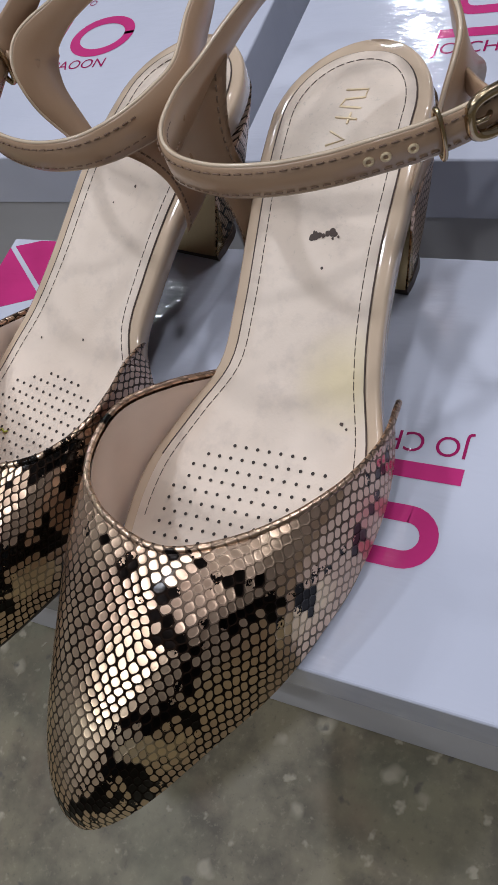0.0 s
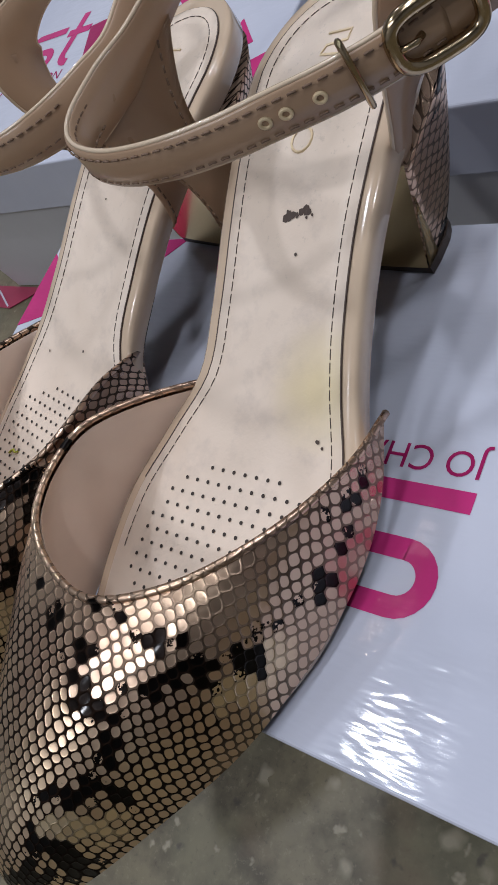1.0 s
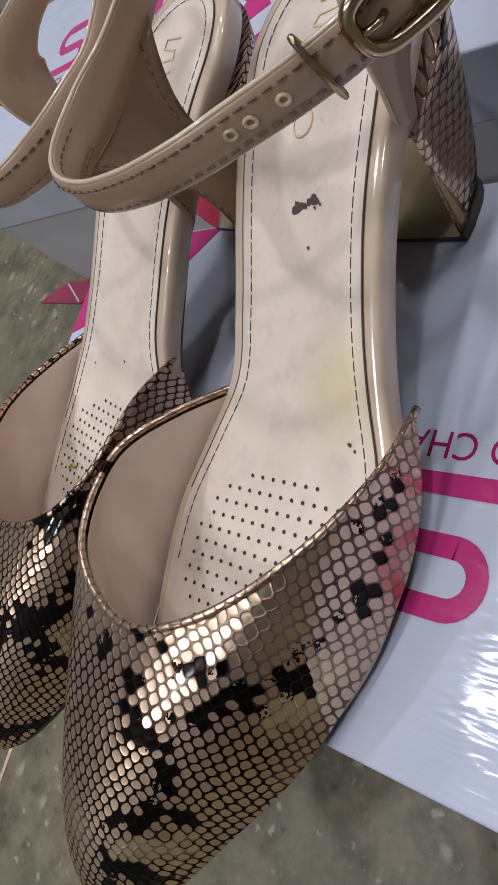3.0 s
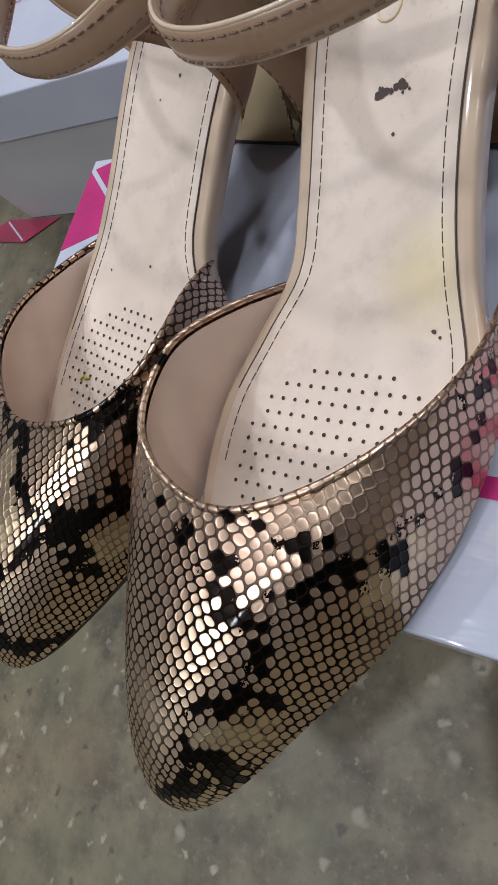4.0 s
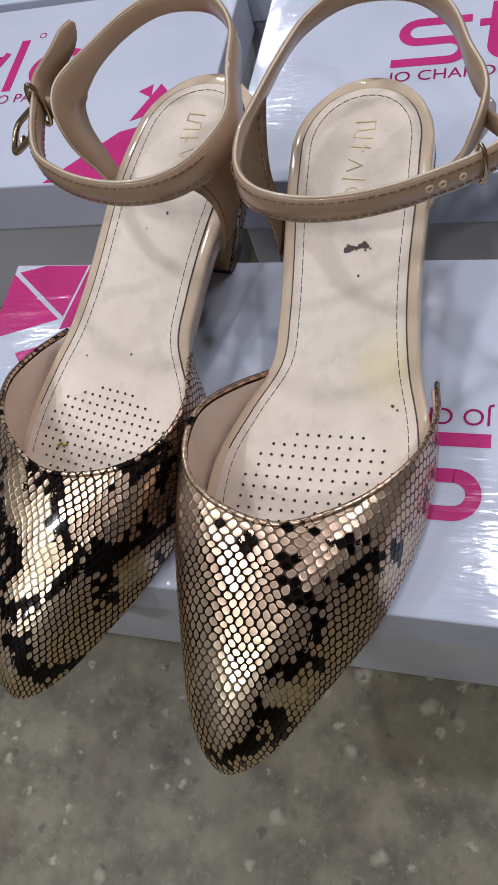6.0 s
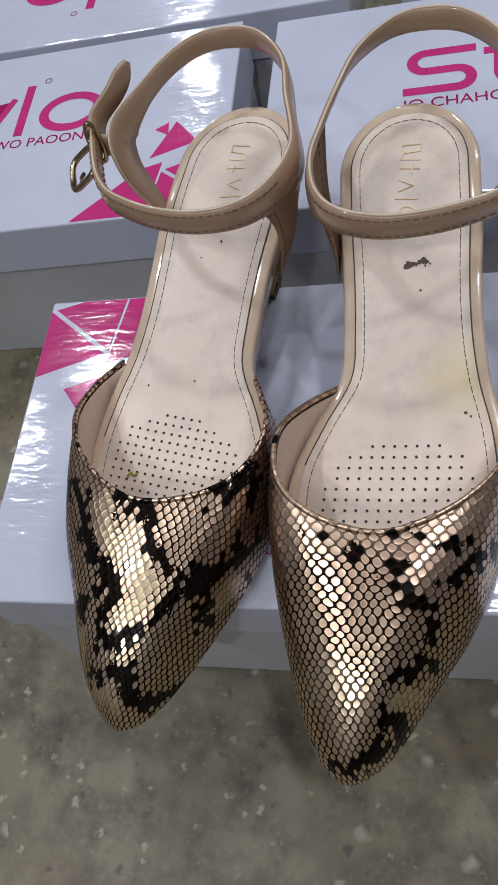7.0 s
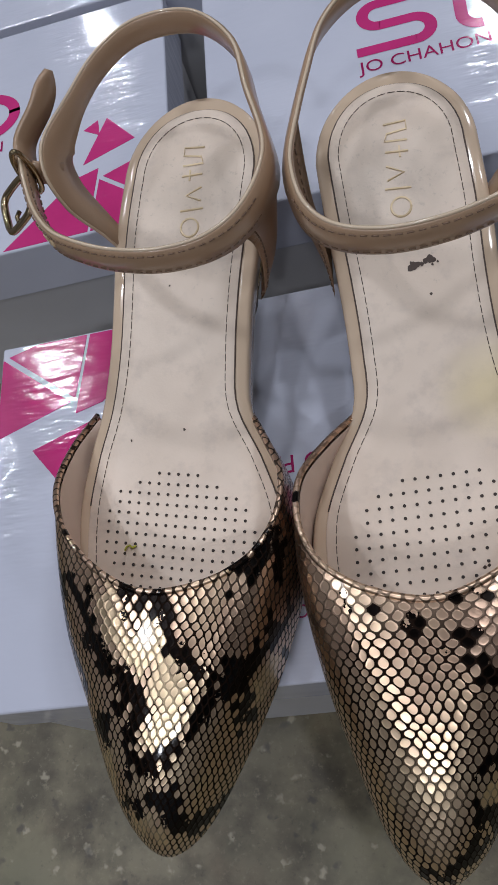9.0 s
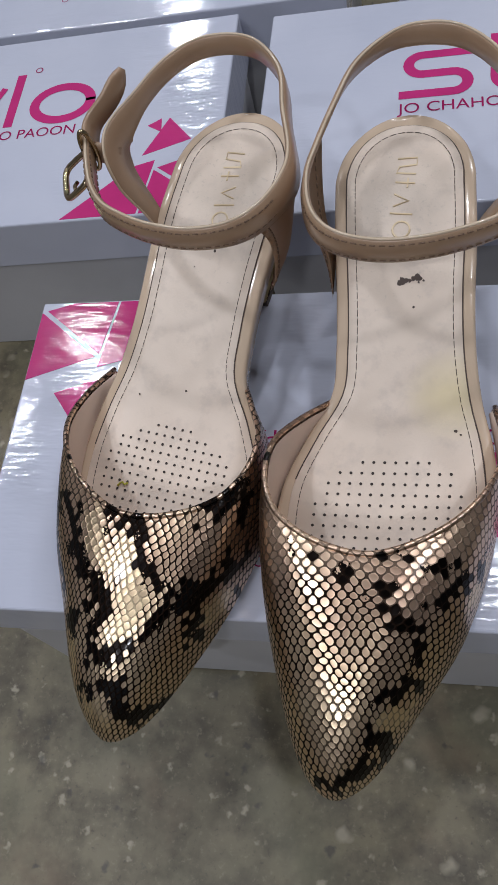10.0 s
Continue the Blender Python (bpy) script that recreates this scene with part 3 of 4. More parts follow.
# feather line and topline of the vamp, from the inner side round the toe to the outer side: (across, along, up)
FEATHER = [(-0.0178, 0.1465, 0.0175), (-0.0300, 0.130, 0.011), (-0.0375, 0.110, 0.007), (-0.0390, 0.088, 0.006), (-0.0330, 0.058, 0.006), (-0.0242, 0.032, 0.0065), (-0.0158, 0.0125, 0.008), (-0.0085, 0.0025, 0.009),
           (-0.0005, -0.0015, 0.009), (0.0075, 0.002, 0.009), (0.0163, 0.0125, 0.008), (0.0265, 0.032, 0.0060), (0.0395, 0.058, 0.005), (0.0475, 0.088, 0.005), (0.0502, 0.112, 0.0070), (0.0490, 0.131, 0.0115), (0.0445, 0.1485, 0.0185)]
TOPLINE = [(-0.0175, 0.148, 0.0215), (-0.0272, 0.132, 0.0340), (-0.0350, 0.117, 0.0415), (-0.0355, 0.102, 0.044), (-0.0300, 0.089, 0.0455), (-0.0205, 0.081, 0.046), (-0.0110, 0.0770, 0.046), (-0.0040, 0.0752, 0.046),
           (0.0020, 0.0745, 0.046), (0.0090, 0.0752, 0.046), (0.0165, 0.078, 0.046), (0.0250, 0.083, 0.0455), (0.0335, 0.090, 0.0445), (0.0415, 0.100, 0.0425), (0.0475, 0.114, 0.0375), (0.0490, 0.132, 0.0288), (0.0458, 0.1495, 0.0205)]


def edges_at(u):
    if u <= HEEL_START:
        return value_at(MEDIAL, u), value_at(OUTER, u)
    a, b = value_at(MEDIAL, HEEL_START), value_at(OUTER, HEEL_START)
    k = math.sqrt(max(0.0, 1 - ((u - HEEL_START) / (HEEL_END - HEEL_START)) ** 2))
    c = (a + b) / 2
    return c + (a - c) * k, c + (b - c) * k


def footbed_point(u, s, lift=0.0):
    """On the footbed at u along it; s from -1 (inner edge) to 1 (outer edge)."""
    a, b = edges_at(u)
    cup = 0.0022 * (s * s) * (1 if u > 0.14 else max(0.0, (u - 0.09) / 0.05))
    return Vector(((a + b) / 2 + s * (b - a) / 2, u, value_at(INSOLE, u) + cup * 0.6 + lift))


def rib(p, q, f):
    """A point on the vamp between feather line p and topline q."""
    c = Vector((p.x + 0.05 * (q.x - p.x), p.y + 0.06 * (q.y - p.y), p.z + 0.84 * (q.z - p.z)))
    return p * (1 - f) ** 2 + c * 2 * f * (1 - f) + q * f * f


def skin_uv(me, flip):
    lay = me.uv_layers.new(name="skin")
    for lp in me.loops:
        co = me.vertices[lp.vertex_index].co
        x = co.x * flip - 0.008
        lay.data[lp.index].uv = (x + 0.8 * max(0.0, 0.046 - co.z) * math.tanh(x / 0.014) + 0.3, co.y - 0.35 * max(0.0, 0.046 - co.z) * max(0.0, 1 - co.y / 0.07) + 0.3)


def shoe(m, mirror, seed, share, label):
    """One pump. Along it: 0 at the toe tip; across: positive to the buckle's side."""
    sh = thing("shoe", m, label, "shoe", "pair of shoes on the box")
    flip = -1 if mirror else 1
    skin, sock_mat = snake(seed, share, *(SCALES_LEFT if mirror else SCALES_RIGHT), LEFT_STROKES if mirror else RIGHT_STROKES, LEFT_PLAIN if mirror else RIGHT_PLAIN), sock_leather((9, 9, 9) if mirror else (0.029, 0.150, 0.027))

    def add(name, bm, mat, parent=sh, lab="", smooth=True):
        if mirror:
            for v in bm.verts:
                v.co.x = -v.co.x
        return part(name, bm, mat, parent, lab, smooth)

    # vamp
    n, k = 97, 22
    P, Q = smooth_keys(FEATHER, n), smooth_keys(TOPLINE, n)
    rows = [[rib(p, q, j / (k - 1)) for j in range(k)] for p, q in zip(P, Q)]
    bm, _ = grid_bm(rows)
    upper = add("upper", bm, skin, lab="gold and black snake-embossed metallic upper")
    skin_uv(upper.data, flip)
    inner = [[pt + (Vector((0.007, 0.085, 0.006)) - pt).normalized() * 0.0016 for pt in r] for r in rows]
    bm, _ = grid_bm(inner)
    add("lining", bm, M_LINING, lab="smooth beige lining")
    bm = tube_bm([q + Vector((0, 0, 0.0004)) for q in Q], 0.0011, sides=8)
    piping = add("topline_piping", bm, skin, lab="rolled topline edge")
    skin_uv(piping.data, flip)

    # footbed with its patent edge
    us = [0.006 + (HEEL_END - 0.006) * (1 - (1 - i / 70) ** 1.0) for i in range(66)] + [HEEL_END - 0.0185 * (1 - i / 14) ** 2 for i in range(15)]
    us = sorted(set(round(u, 5) for u in us))
    SS = [-1, -0.985, -0.95, -0.85, -0.5, 0, 0.5, 0.85, 0.95, 0.985, 1]
    DROP = [0.0022, 0.0009, 0.0002, 0, 0, 0, 0, 0, 0.0002, 0.0009, 0.0022]
    rows = []
    for u in us:
        top = [footbed_point(u, s, -dz) for s, dz in zip(SS, DROP)]
        a, b = top[0], top[-1]
        rows.append(top + [Vector((b.x, u, b.z - 0.0055)), Vector((b.x * 0.96 + a.x * 0.04, u, b.z - 0.0075)), Vector((a.x * 0.96 + b.x * 0.04, u, a.z - 0.0075)), Vector((a.x, u, a.z - 0.0055))])
    bm, vs = grid_bm(rows, True)
    bm.faces.new(vs[0][::-1])
    bmesh.ops.remove_doubles(bm, verts=bm.verts, dist=1e-6)
    add("footbed", bm, M_PATENT, lab="beige footbed with a glossy patent edge")

    # sock on the footbed
    def inner_s(u, margin, end):
        """The share of the half width that stays inside a margin, closing round at the end."""
        a, b = edges_at(min(u, HEEL_START))
        k = (b - a) / 2 - margin
        if u > HEEL_START:
            k *= math.sqrt(max(0.0, 1 - ((u - HEEL_START) / (end - HEEL_START)) ** 2))
        a, b = edges_at(u)
        return min(0.97, k / max((b - a) / 2, 1e-5))

    def inset(u):
        return inner_s(u, 0.0050, HEEL_END - 0.0052)
    stop = HEEL_END - 0.0053
    su = sorted(set([u for u in us if 0.02 < u < stop - 0.012] + [stop - 0.012 * (1 - i / 14) ** 2 for i in range(15)]))
    rows = [[footbed_point(u, t * inset(u), 0.0007 if abs(t) < 0.99 else 0.0002) for t in (-1, -0.985, -0.7, -0.35, 0, 0.35, 0.7, 0.985, 1)] for u in su]
    bm, _ = grid_bm(rows)
    sock = add("sock_lining", bm, sock_mat, lab="worn beige leather sock lining with brown smudges")
    line = [footbed_point(u, -inset(u), 0.0004) for u in su if u > 0.11] + [footbed_point(u, inset(u), 0.0004) for u in reversed(su) if u > 0.11]
    add("sock_edge", tube_bm(line, 0.00030, sides=6), M_THREAD, sock, "dark edge of the sock lining")
    stop2 = HEEL_END - 0.0090
    tu = sorted(set([u for u in us if 0.09 < u < stop2 - 0.012] + [stop2 - 0.012 * (1 - i / 14) ** 2 for i in range(15)]))
    path = [footbed_point(u, -inner_s(u, 0.0086, stop2), 0.0008) for u in tu] + [footbed_point(u, inner_s(u, 0.0086, stop2), 0.0008) for u in reversed(tu)]
    add("stitching", stitches_bm(resample(path, 0.0004), 0.0029, 0.0006, 0.00015), M_THREAD, sock, "brown stitches")
    hole = bmesh.new()
    bmesh.ops.create_circle(hole, cap_ends=True, segments=8, radius=0.00062)
    hole = mesh_of("perforation", hole, M_HOLE, False)
    pitch = 0.0038 if mirror else 0.0043
    for r in range(15):
        for c in range(19):
            v = 0.0095 + (c - 9) * pitch
            u = 0.0760 + r * pitch + 0.06 * (v - 0.0095)
            if ((u - 0.1005) / 0.0265) ** 2 + ((v - 0.0070 - (u - 0.1) * 0.2) / 0.0305) ** 2 > 1:
                continue
            a, b = edges_at(u)
            f = (v - (a + b) / 2) / ((b - a) / 2)
            if abs(f) > inset(u) * 0.82:
                continue
            p = footbed_point(u, f, 0.00095)
            rise = math.atan2(value_at(INSOLE, u + 0.002) - value_at(INSOLE, u - 0.002), 0.004)
            ob = new("perforation", hole)
            ob.parent = sock
            ob.matrix_local = Matrix.Translation((p.x * flip, p.y, p.z)) @ Matrix.Rotation(rise, 4, "X")
    # worn foil mark at the heel, as plain strokes
    def on_sock(x, u):
        a, b = edges_at(u)
        return footbed_point(u, (x - (a + b) / 2) / ((b - a) / 2), 0.0011)
    cx = 0.0045
    for stroke in ([(cx - 0.004, 0.243), (cx + 0.004, 0.2435), (cx + 0.004, 0.240), (cx - 0.003, 0.239), (cx - 0.004, 0.236), (cx + 0.004, 0.2355)],
                   [(cx - 0.004, 0.2315), (cx + 0.004, 0.231)], [(cx + 0.001, 0.2335), (cx + 0.001, 0.229)],
                   [(cx - 0.004, 0.226), (cx + 0.002, 0.223), (cx - 0.004, 0.2205)], [(cx - 0.005, 0.2175), (cx + 0.004, 0.217)],
                   [(cx + 0.0035 * math.cos(t), 0.2105 + 0.0035 * math.sin(t)) for t in [2 * math.pi * i / 16 for i in range(17)]]):
        pts = [on_sock(x, u) for x, u in stroke]
        bm = tube_bm(pts, 0.00045, sides=4)
        for v in bm.verts:
            v.co.z -= 0.0003
        add("foil_stroke", bm, M_FOIL, sock, "worn gold foil mark", False)
    rng = random.Random(seed)
    if mirror:
        spots = [(0.0074, 0.1411, 0.0006), (0.0285, 0.1375, 0.0005), (0.004, 0.197, 0.0006), (0.012, 0.190, 0.0004)]
    else:
        bow = [(-4.2, -0.9, 1.3), (-3.0, -0.3, 1.4), (-1.6, 0.2, 1.0), (-0.2, 0.0, 0.8), (1.2, 0.9, 1.1), (2.6, 1.4, 1.4), (3.9, 1.0, 1.0), (5.2, 0.2, 0.45), (3.4, -0.5, 0.5), (-3.8, 0.9, 0.6)]
        spots = [(0.0098 + x / 1000, 0.1902 + u / 1000, r / 1000) for x, u, r in bow]
        spots += [(0.0315, 0.1365, 0.0007), (0.0335, 0.1353, 0.0005), (0.0119, 0.1805, 0.0005), (0.021, 0.092, 0.0007), (0.0225, 0.0925, 0.0006)]
    for x, u, r in spots:
        p = on_sock(x, u)
        p.z -= 0.0001
        bm = bmesh.new()
        bm.faces.new([bm.verts.new(p + Vector((r * rng.uniform(0.6, 1.2) * math.cos(t), r * rng.uniform(0.6, 1.2) * math.sin(t), 0.5 * r * math.sin(t)))) for t in [math.pi / 4 * i for i in range(8)]])
        add("smudge", bm, M_THREAD, sock, "dark worn smudge", False)

    # outsole
    rows = []
    for i in range(60):
        u = 0.002 + (0.20 - 0.002) * i / 59
        if u < 0.145:
            half = n // 2
            a = float(np.interp(u, [p.y for p in P[half::-1]], [p.x for p in P[half::-1]]))
            b = float(np.interp(u, [p.y for p in P[half:]], [p.x for p in P[half:]]))
        else:
            a, b = edges_at(u)
            a, b = a * 0.94, b * 0.96
        f = min(1.0, max(0.0, (u - 0.125) / 0.03))
        e2 = edges_at(u)
        a, b = a * (1 - f) + e2[0] * 0.94 * f, b * (1 - f) + e2[1] * 0.96 * f
        a, b = a + 0.0022, b - 0.0026
        z = value_at(UNDER, u)
        rows.append([Vector((a, u, z + 0.0062)), Vector((b, u, z + 0.0062)), Vector((b, u, z + 0.0015)), Vector((b - 0.0018, u, z)), Vector((a + 0.0018, u, z)), Vector((a, u, z + 0.0015))])
    bm, vs = grid_bm(rows, True)
    bm.faces.new(vs[0][::-1])
    bm.faces.new(vs[-1])
    add("outsole", bm, M_SOLE, lab="thin dark brown outsole")

    # heel block
    rows = []
    L = 12
    for i in range(L + 1):
        f = i / L
        z = 0.003 + 0.0395 * f
        front_u = 0.207 + 0.004 * f
        back_u = 0.2290 + 0.0335 * f ** 0.8
        hw, hc = 0.0165 + 0.0115 * f, 0.0085 - 0.0035 * f
        sec = [Vector((hc - hw, front_u, z))]
        for t in range(17):
            ang = math.pi * t / 16
            sec.append(Vector((hc - hw * math.copysign(abs(math.cos(ang)) ** 0.6, math.cos(ang)), front_u + 0.004 + (back_u - front_u - 0.004) * math.sin(ang) ** 0.6, z + 0.010 * math.sin(ang) ** 0.6 * f ** 2)))
        sec.append(Vector((hc + hw, front_u, z)))
        rows.append(sec)
    bm, vs = grid_bm(rows, True)
    bm.faces.new(vs[0][::-1])
    bm.faces.new(vs[-1])
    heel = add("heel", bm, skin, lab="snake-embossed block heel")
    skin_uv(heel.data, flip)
    for lp in heel.data.loops:
        co = heel.data.vertices[lp.vertex_index].co
        heel.data.uv_layers["skin"].data[lp.index].uv = (co.x * flip + (co.y - 0.207) * 0.8 + 0.303, co.z * 1.3 + 0.366)
    rows = []
    for i in range(9):
        f = i / 8
        z = 0.003 + 0.0395 * f
        uu = 0.207 + 0.004 * f
        hw, hc = 0.0165 + 0.0115 * f, 0.0085 - 0.0035 * f
        rows.append([Vector((hc - hw * 0.985 + 2 * hw * 0.985 * j / 8, uu - 0.0008 - 0.0003 * math.sin(math.pi * j / 8), z)) for j in range(9)])
    bm, _ = grid_bm(rows)
    add("heel_breast", bm, M_GOLD, heel, "polished gold front of the heel")
    for way in (-1, 1):
        rows = []
        for i in range(9):
            f = i / 8 * 0.7
            hw, hc, uu = 0.0165 + 0.0115 * f + 0.0004, 0.0085 - 0.0035 * f, 0.207 + 0.004 * f
            rows.append([Vector((hc + way * hw, uu - 0.0008 + (0.0058 * (1 - f / 0.7) + 0.0008) * j / 3, 0.003 + 0.0395 * f)) for j in range(4)])
        bm, _ = grid_bm(rows)
        bmesh.ops.solidify(bm, geom=list(bm.faces), thickness=0.0005)
        add("heel_corner", bm, M_GOLD, heel, "polished gold corner of the heel")
    bm = bmesh.new()
    sec = [(0.0085 - 0.0168, 0.2065), *[(0.0085 - 0.0173 * math.copysign(abs(math.cos(math.pi * t / 12)) ** 0.6, math.cos(math.pi * t / 12)), 0.211 + 0.0180 * math.sin(math.pi * t / 12) ** 0.6) for t in range(13)], (0.0085 + 0.0168, 0.2065)]
    prism_bm(sec, 0.0, 0.0034, bm)
    add("heel_tip", bm, M_SOLE, heel, "dark rubber heel tip", False)

    # ankle strap: front run to the buckle, back run round the heel
    FRONT = [(-0.0275, 0.205, 0.092), (-0.0265, 0.191, 0.0935), (-0.0215, 0.176, 0.0955), (-0.0125, 0.167, 0.0965), (0.002, 0.1635, 0.0965), (0.018, 0.165, 0.0965), (0.032, 0.170, 0.096), (0.042, 0.1755, 0.0955), (0.0525, 0.184, 0.0935), (0.061, 0.1935, 0.0915), (0.0675, 0.203, 0.0905)]
    if mirror:
        FRONT = [(x - 0.009 if x < 0.03 else 0.021 + (x - 0.03) * 0.9, y, z) for x, y, z in FRONT]
        FRONT[-3:] = [(0.0400, 0.1855, 0.0942), (0.0452, 0.1965, 0.0950), (0.0490, 0.2075, 0.0965)]
    BACK = [(0.0315, 0.2125, 0.044), (0.0400, 0.2125, 0.062), (0.051, 0.2125, 0.080), (0.0535, 0.2175, 0.0930), (0.047, 0.229, 0.0985), (0.038, 0.249, 0.100), (0.025, 0.262, 0.101), (0.011, 0.266, 0.101), (-0.003, 0.262, 0.101), (-0.016, 0.248, 0.0995), (-0.0225, 0.228, 0.097), (-0.0265, 0.210, 0.093)]
    if mirror:
        BACK = [(x - 0.006 if x < 0.03 else x - (0.006 + (x - 0.03) * 0.25) * min(1.0, (z - 0.044) / 0.04), y - 0.002, z - 0.002) for x, y, z in BACK]
    fr = smooth_keys(FRONT, 60)
    joint = (Vector(BACK[-1]) + Vector(FRONT[0])) / 2 + Vector((-0.0006, 0, 0))
    LOOP = [Vector(p) for p in BACK[:-1]] + [joint] + [Vector(p) for p in FRONT[1:]]
    NL = 190
    loop = smooth_keys(LOOP, NL)
    TALL = [(0, 0.008), (1, 0.011), (2, 0.019), (2.8, 0.0225), (3.6, 0.0150), (4.5, 0.0100), (8, 0.0092), (9.5, 0.0105), (11, 0.016), (13, 0.0125), (14.5, 0.0105), (21, 0.0105)]
    heights = [value_at(TALL, i / (NL - 1) * (len(LOOP) - 1)) for i in range(NL)]
    LEAN = [(0, 1.45), (1, 1.2), (2, 0.8), (3, 0.3), (4, -0.05), (21, -0.05)]
    inward = 0.15 if mirror else 0.45
    INWARD = [(0, 0), (6, 0), (8, inward), (10.5, inward), (12, inward / 3), (14, 0), (21, 0)]
    ups = []
    for i in range(NL):
        a = value_at(LEAN, i / (NL - 1) * (len(LOOP) - 1))
        b = value_at(INWARD, i / (NL - 1) * (len(LOOP) - 1))
        ups.append(Vector((b, -math.sin(a), math.cos(a))))
    add("ankle_strap", band_bm(loop, ups, heights, 0.0023), M_STRAP, lab="narrow tan leather ankle strap")

    brow = []
    for i, p in enumerate(loop):
        d = (loop[min(i + 1, NL - 1)] - loop[max(i - 1, 0)]).normalized()
        u = (ups[i] - d * ups[i].dot(d)).normalized()
        brow.append((p + u * (heights[i] / 2 - 0.0002), p - u * (heights[i] / 2 - 0.0002)))
    for k in (0, 1):
        add("strap_edge", tube_bm([b[k] for b in brow], 0.00062, sides=6), M_EDGE, lab="pale glossy painted edge of the strap")

    def loop_at(k):
        return loop[max(0, min(NL - 1, round(k / (len(LOOP) - 1) * (NL - 1))))]

    def offset(line, dz, out):
        res = []
        for i, p in enumerate(line):
            d = (line[min(i + 1, len(line) - 1)] - line[max(i - 1, 0)]).normalized()
            o = d.cross(Vector((0, 0, 1))).normalized()
            res.append(p + o * out + Vector((0, 0, dz)))
        return res
    bm = bmesh.new()
    for dz in (-0.0036, 0.0036):
        for out in (0.0014, -0.0014):
            stitches_bm(resample(offset(fr, dz, out)[9:], 0.0004), 0.0019, 0.0010, 0.00028, bm)
    add("strap_stitching", bm, M_TANTHREAD, lab="tan stitches along the strap")
    # eyelets
    for s in (0.695, 0.745, 0.790):
        i = int(s * 59)
        p = fr[i]
        d = (fr[i + 1] - fr[i - 1]).normalized()
        o = d.cross(Vector((0, 0, 1))).normalized()
        pts = [p + o * 0.0014 + (d * math.cos(t) + Vector((0, 0, 1)) * math.sin(t)) * 0.0011 for t in [2 * math.pi * j / 14 for j in range(14)]]
        add("eyelet", tube_bm(pts, 0.00045, True, 6), M_FOIL, lab="pale punched eyelet")
    # tail beyond the buckle
    e = Vector(FRONT[-1])
    bend = -0.006 if mirror else 0.0045
    tail = smooth_keys([e, e + Vector((0.0045 if not mirror else 0.0, 0.008, 0.0035)), e + Vector((bend * 1.2, 0.016, 0.0095)), e + Vector((bend * (2.0 if mirror else 1.0), 0.024, 0.0165))], 14)
    if not mirror:
        run = (e - Vector(FRONT[-3])).normalized()
        tail = smooth_keys([e - run * 0.004, e + run * 0.006, e + run * 0.014 + Vector((0, 0, 0.0008)), e + run * 0.021 + Vector((0, 0, 0.003))], 14)
    add("strap_tail", band_bm(tail, (0.2, -0.5, 1) if mirror else (0, 0, 1), [0.0105] * 11 + [0.0095, 0.007, 0.003], 0.0022), M_STRAP, lab="free end of the strap")
    # side pieces from footbed to strap
    for name, side, k0, k1 in (("side_strap", 0, 13.3, 10.25),):
        rows = []
        N = 20
        edge = edges_at(0.198)[side] + (0.0007 if side else -0.0007)
        zb = value_at(INSOLE, 0.198) - 0.0062
        for i in range(N + 1):
            f = i / N
            row = []
            for j in range(13):
                g = j / 12
                top = loop_at(k0 + (k1 - k0) * g) - Vector((0, 0, 0.003))
                ub = 0.1865 + 0.025 * g
                zz = zb + 0.35 * (ub - 0.198)
                waist = math.sin(math.pi * f) * (0.004 * (1 - g) - 0.008 * g)
                row.append(Vector((edge + (top.x - 0.0012 - edge) * f ** 0.45, ub + (top.y - ub) * f ** 2.0 + waist, zz + (top.z - zz) * f)))
            rows.append(row)
        bm, _ = grid_bm(rows)
        bmesh.ops.solidify(bm, geom=list(bm.faces), thickness=0.0018)
        side_piece = add(name, bm, M_STRAP, lab="tapered tan leather side piece")
        hem = bmesh.new()
        for j in (1, 11):
            stitches_bm(resample([r[j] for r in rows], 0.0004), 0.0019, 0.0010, 0.00034, hem)
        add("hem_stitching", hem, M_TANTHREAD, side_piece, "tan stitches along the edges")
    # short tab that holds the buckle
    tab0 = loop_at(2.6)
    tab1 = Vector(FRONT[-1]) + Vector((-0.001, -0.001, -0.0015))
    add("buckle_tab", band_bm([tab0, tab0.lerp(tab1, 0.5) + Vector((0, -0.001, 0.0005)), tab1], (0, 0, 1), 0.008, 0.0016), M_STRAP, lab="short tan leather tab")
    # buckle
    c = Vector(FRONT[-1]) + Vector((-0.0015, -0.002, 0.0006))
    d = (Vector(FRONT[-1]) - Vector(FRONT[-3])).normalized()
    o = d.cross(Vector((0, 0, 1))).normalized()
    up = Vector((0, 0, 1))
    if mirror:
        c = fr[53] + o * 0.0042 - up * 0.0020
        up = (up * 0.5 - o * 0.85).normalized()
    pts = []
    for i in range(40):
        t = 2 * math.pi * i / 40
        ca, sa = math.cos(t), math.sin(t)
        pts.append(c + o * 0.0022 + d * (0.0080 if mirror else 0.0090) * math.copysign(abs(ca) ** (0.45 if mirror else 0.62), ca) + up * (0.0068 if mirror else 0.0061) * math.copysign(abs(sa) ** (0.5 if mirror else 0.66), sa))
    buckle = add("buckle", tube_bm(pts, 0.0013 if mirror else 0.0016, True, 10), M_BRASS, lab="rounded antique brass buckle")
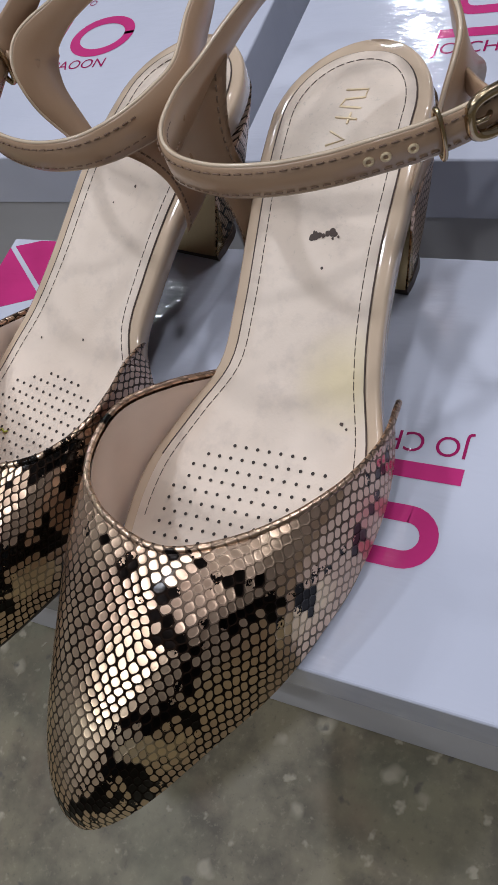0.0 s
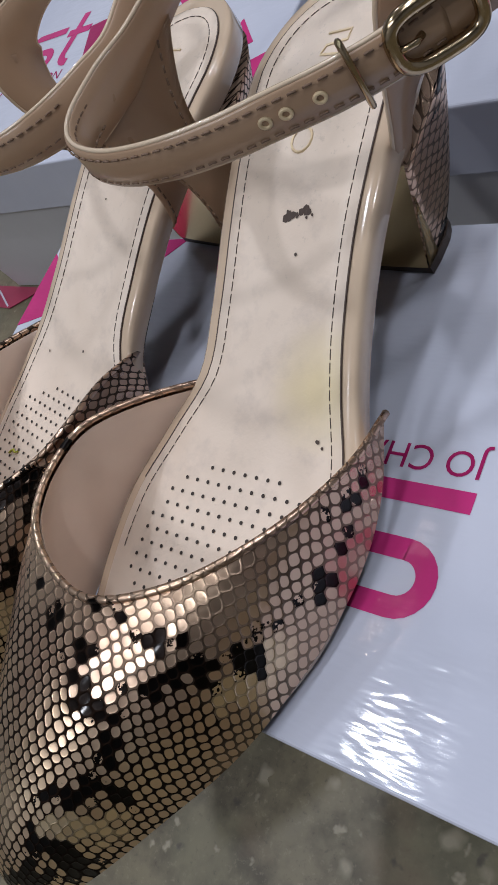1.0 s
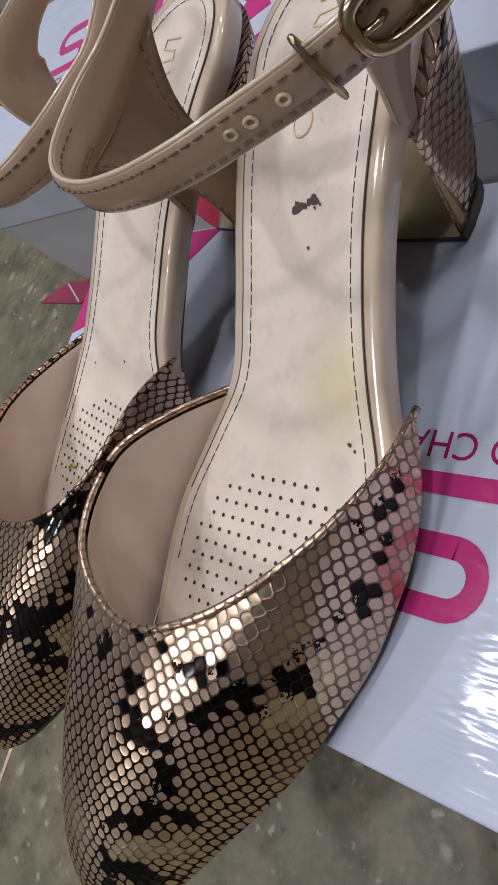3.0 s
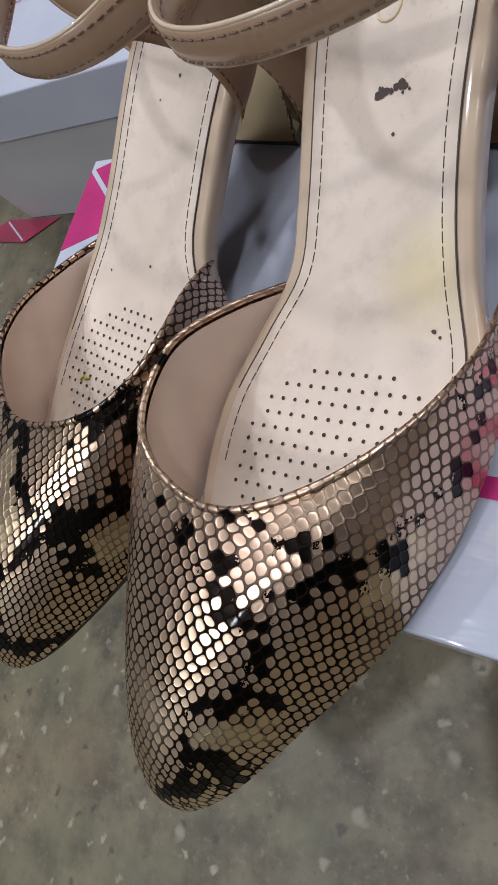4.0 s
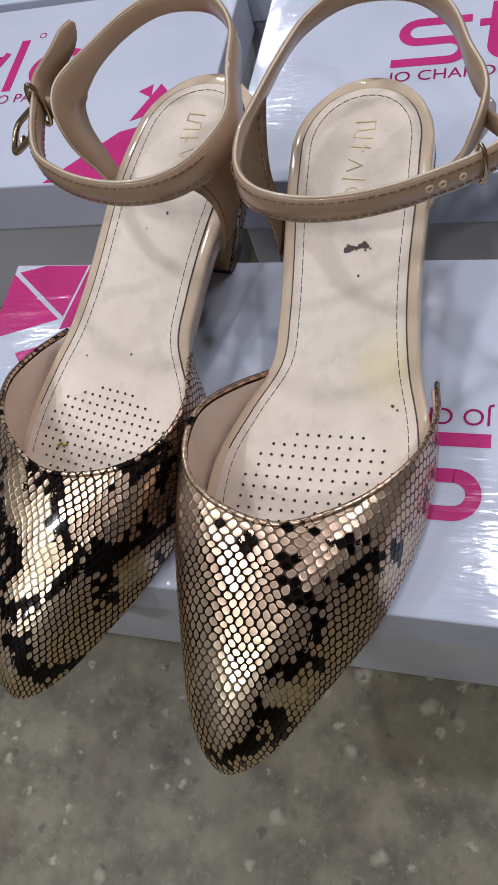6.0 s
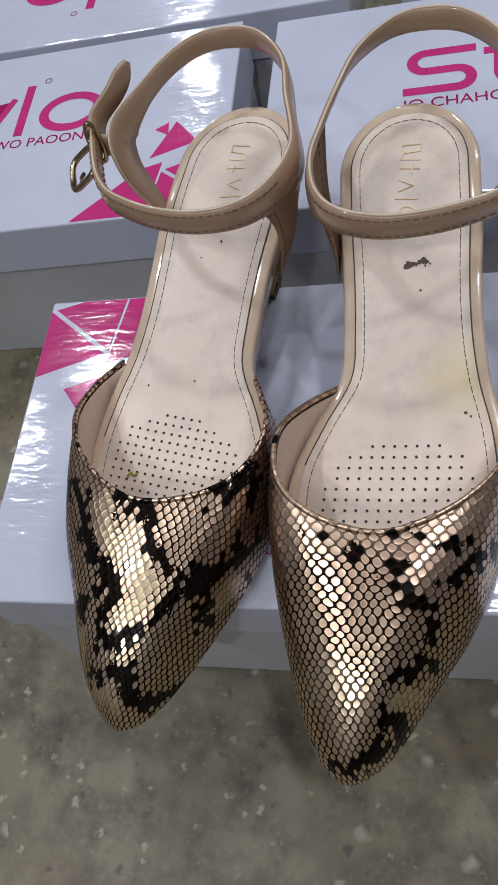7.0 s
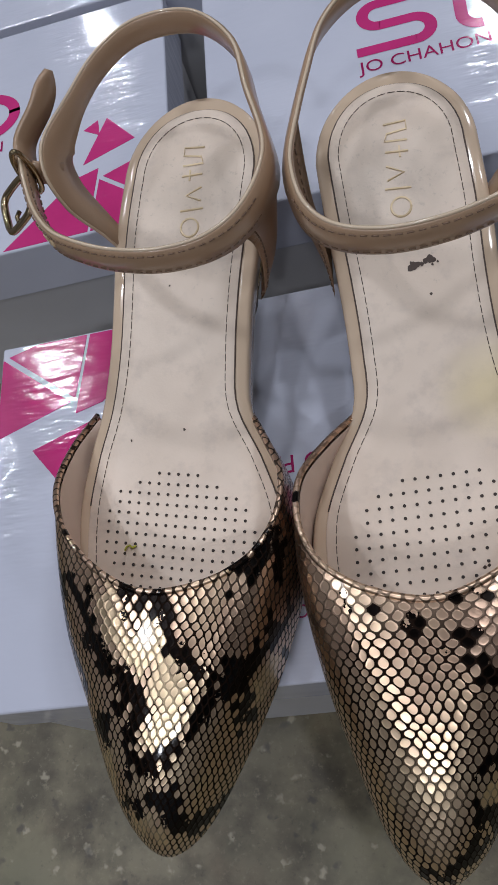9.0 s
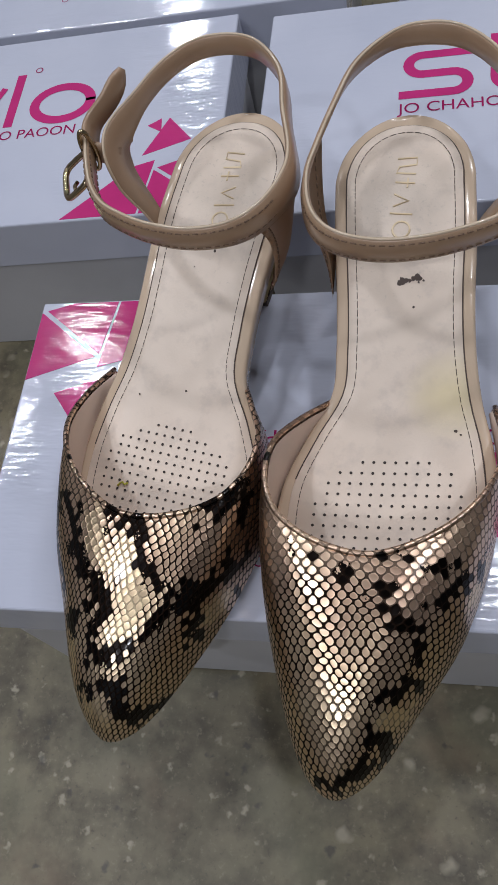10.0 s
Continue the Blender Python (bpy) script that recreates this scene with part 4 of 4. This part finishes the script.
    add("prong", tube_bm([c + o * 0.0030 - d * 0.0080, c + o * 0.0034 - d * 0.005, c + o * 0.0020 - d * 0.003], 0.0008, sides=8), M_BRASS, buckle)
    up = Vector((0, 0, 1))
    kk = 57 if mirror else 49
    k0 = fr[kk]
    d2 = (fr[kk + 1] - fr[kk - 1]).normalized()
    o2 = d2.cross(up).normalized()
    pts = [k0 + o2 * 0.0024 * math.cos(t) + up * ((0.0095 if mirror else 0.0078) * math.sin(t)) + d2 * 0.001 for t in [2 * math.pi * i / 24 for i in range(24)]]
    add("keeper_ring", tube_bm(pts, 0.0010 if mirror else 0.0007, True, 8), M_BRASS, lab="thin brass keeper loop")
    return sh


def shoe_pose(tip_x, tip_y, turn):
    return pose(tip_x, tip_y, T + 0.0004, 0, 0, turn)


shoe(shoe_pose(0.0360, 0.1330, -4.5), False, 3.1, -0.03, "gold snake-print pointed slingback pump with tan ankle strap on the box")
shoe(shoe_pose(-0.0490, 0.1455, -9.1), True, 11.7, -0.01, "gold and black snake-print pointed slingback pump beside its pair")

# paper scrap
M_CRIMSON = plain("crimson_printed_paper", (0.30, 0.022, 0.065), 0.45, spread=0.25, scale=90)
scrap = thing("paper_scrap", pose(-0.355, 0.404, 0.0008, 0, 0, 14), "crimson printed paper scrap lying on the floor", "paper")
part("sheet", prism_bm([(-0.07, 0.006), (-0.03, 0.014), (0.032, -0.003), (-0.004, -0.014)], 0, 0.0006), M_CRIMSON, scrap, "", False)
part("white_line", ribbon_bm([(-0.030, 0.012), (-0.006, -0.012)], 0.0015, 0, 0.0008), M_CARD, scrap, "", False)

# yellow-green speck on the sock of the left shoe
speck = thing("lint_speck", pose(-0.0595, 0.2464, 0.1290, 7, 0, 20), "tiny yellow-green curl of lint on the insole", "lint")
M_LINT = plain("yellow_green_lint", (0.42, 0.40, 0.05), 0.7)
part("curl", tube_bm([Vector((-0.0022, 0, 0.0004)), Vector((-0.0010, 0.0010, 0.0004)), Vector((0.0004, 0.0009, 0.0008)), Vector((0.0008, -0.0003, 0.0005)), Vector((0.0024, -0.0002, 0.0004))], 0.00045, sides=6), M_LINT, speck)
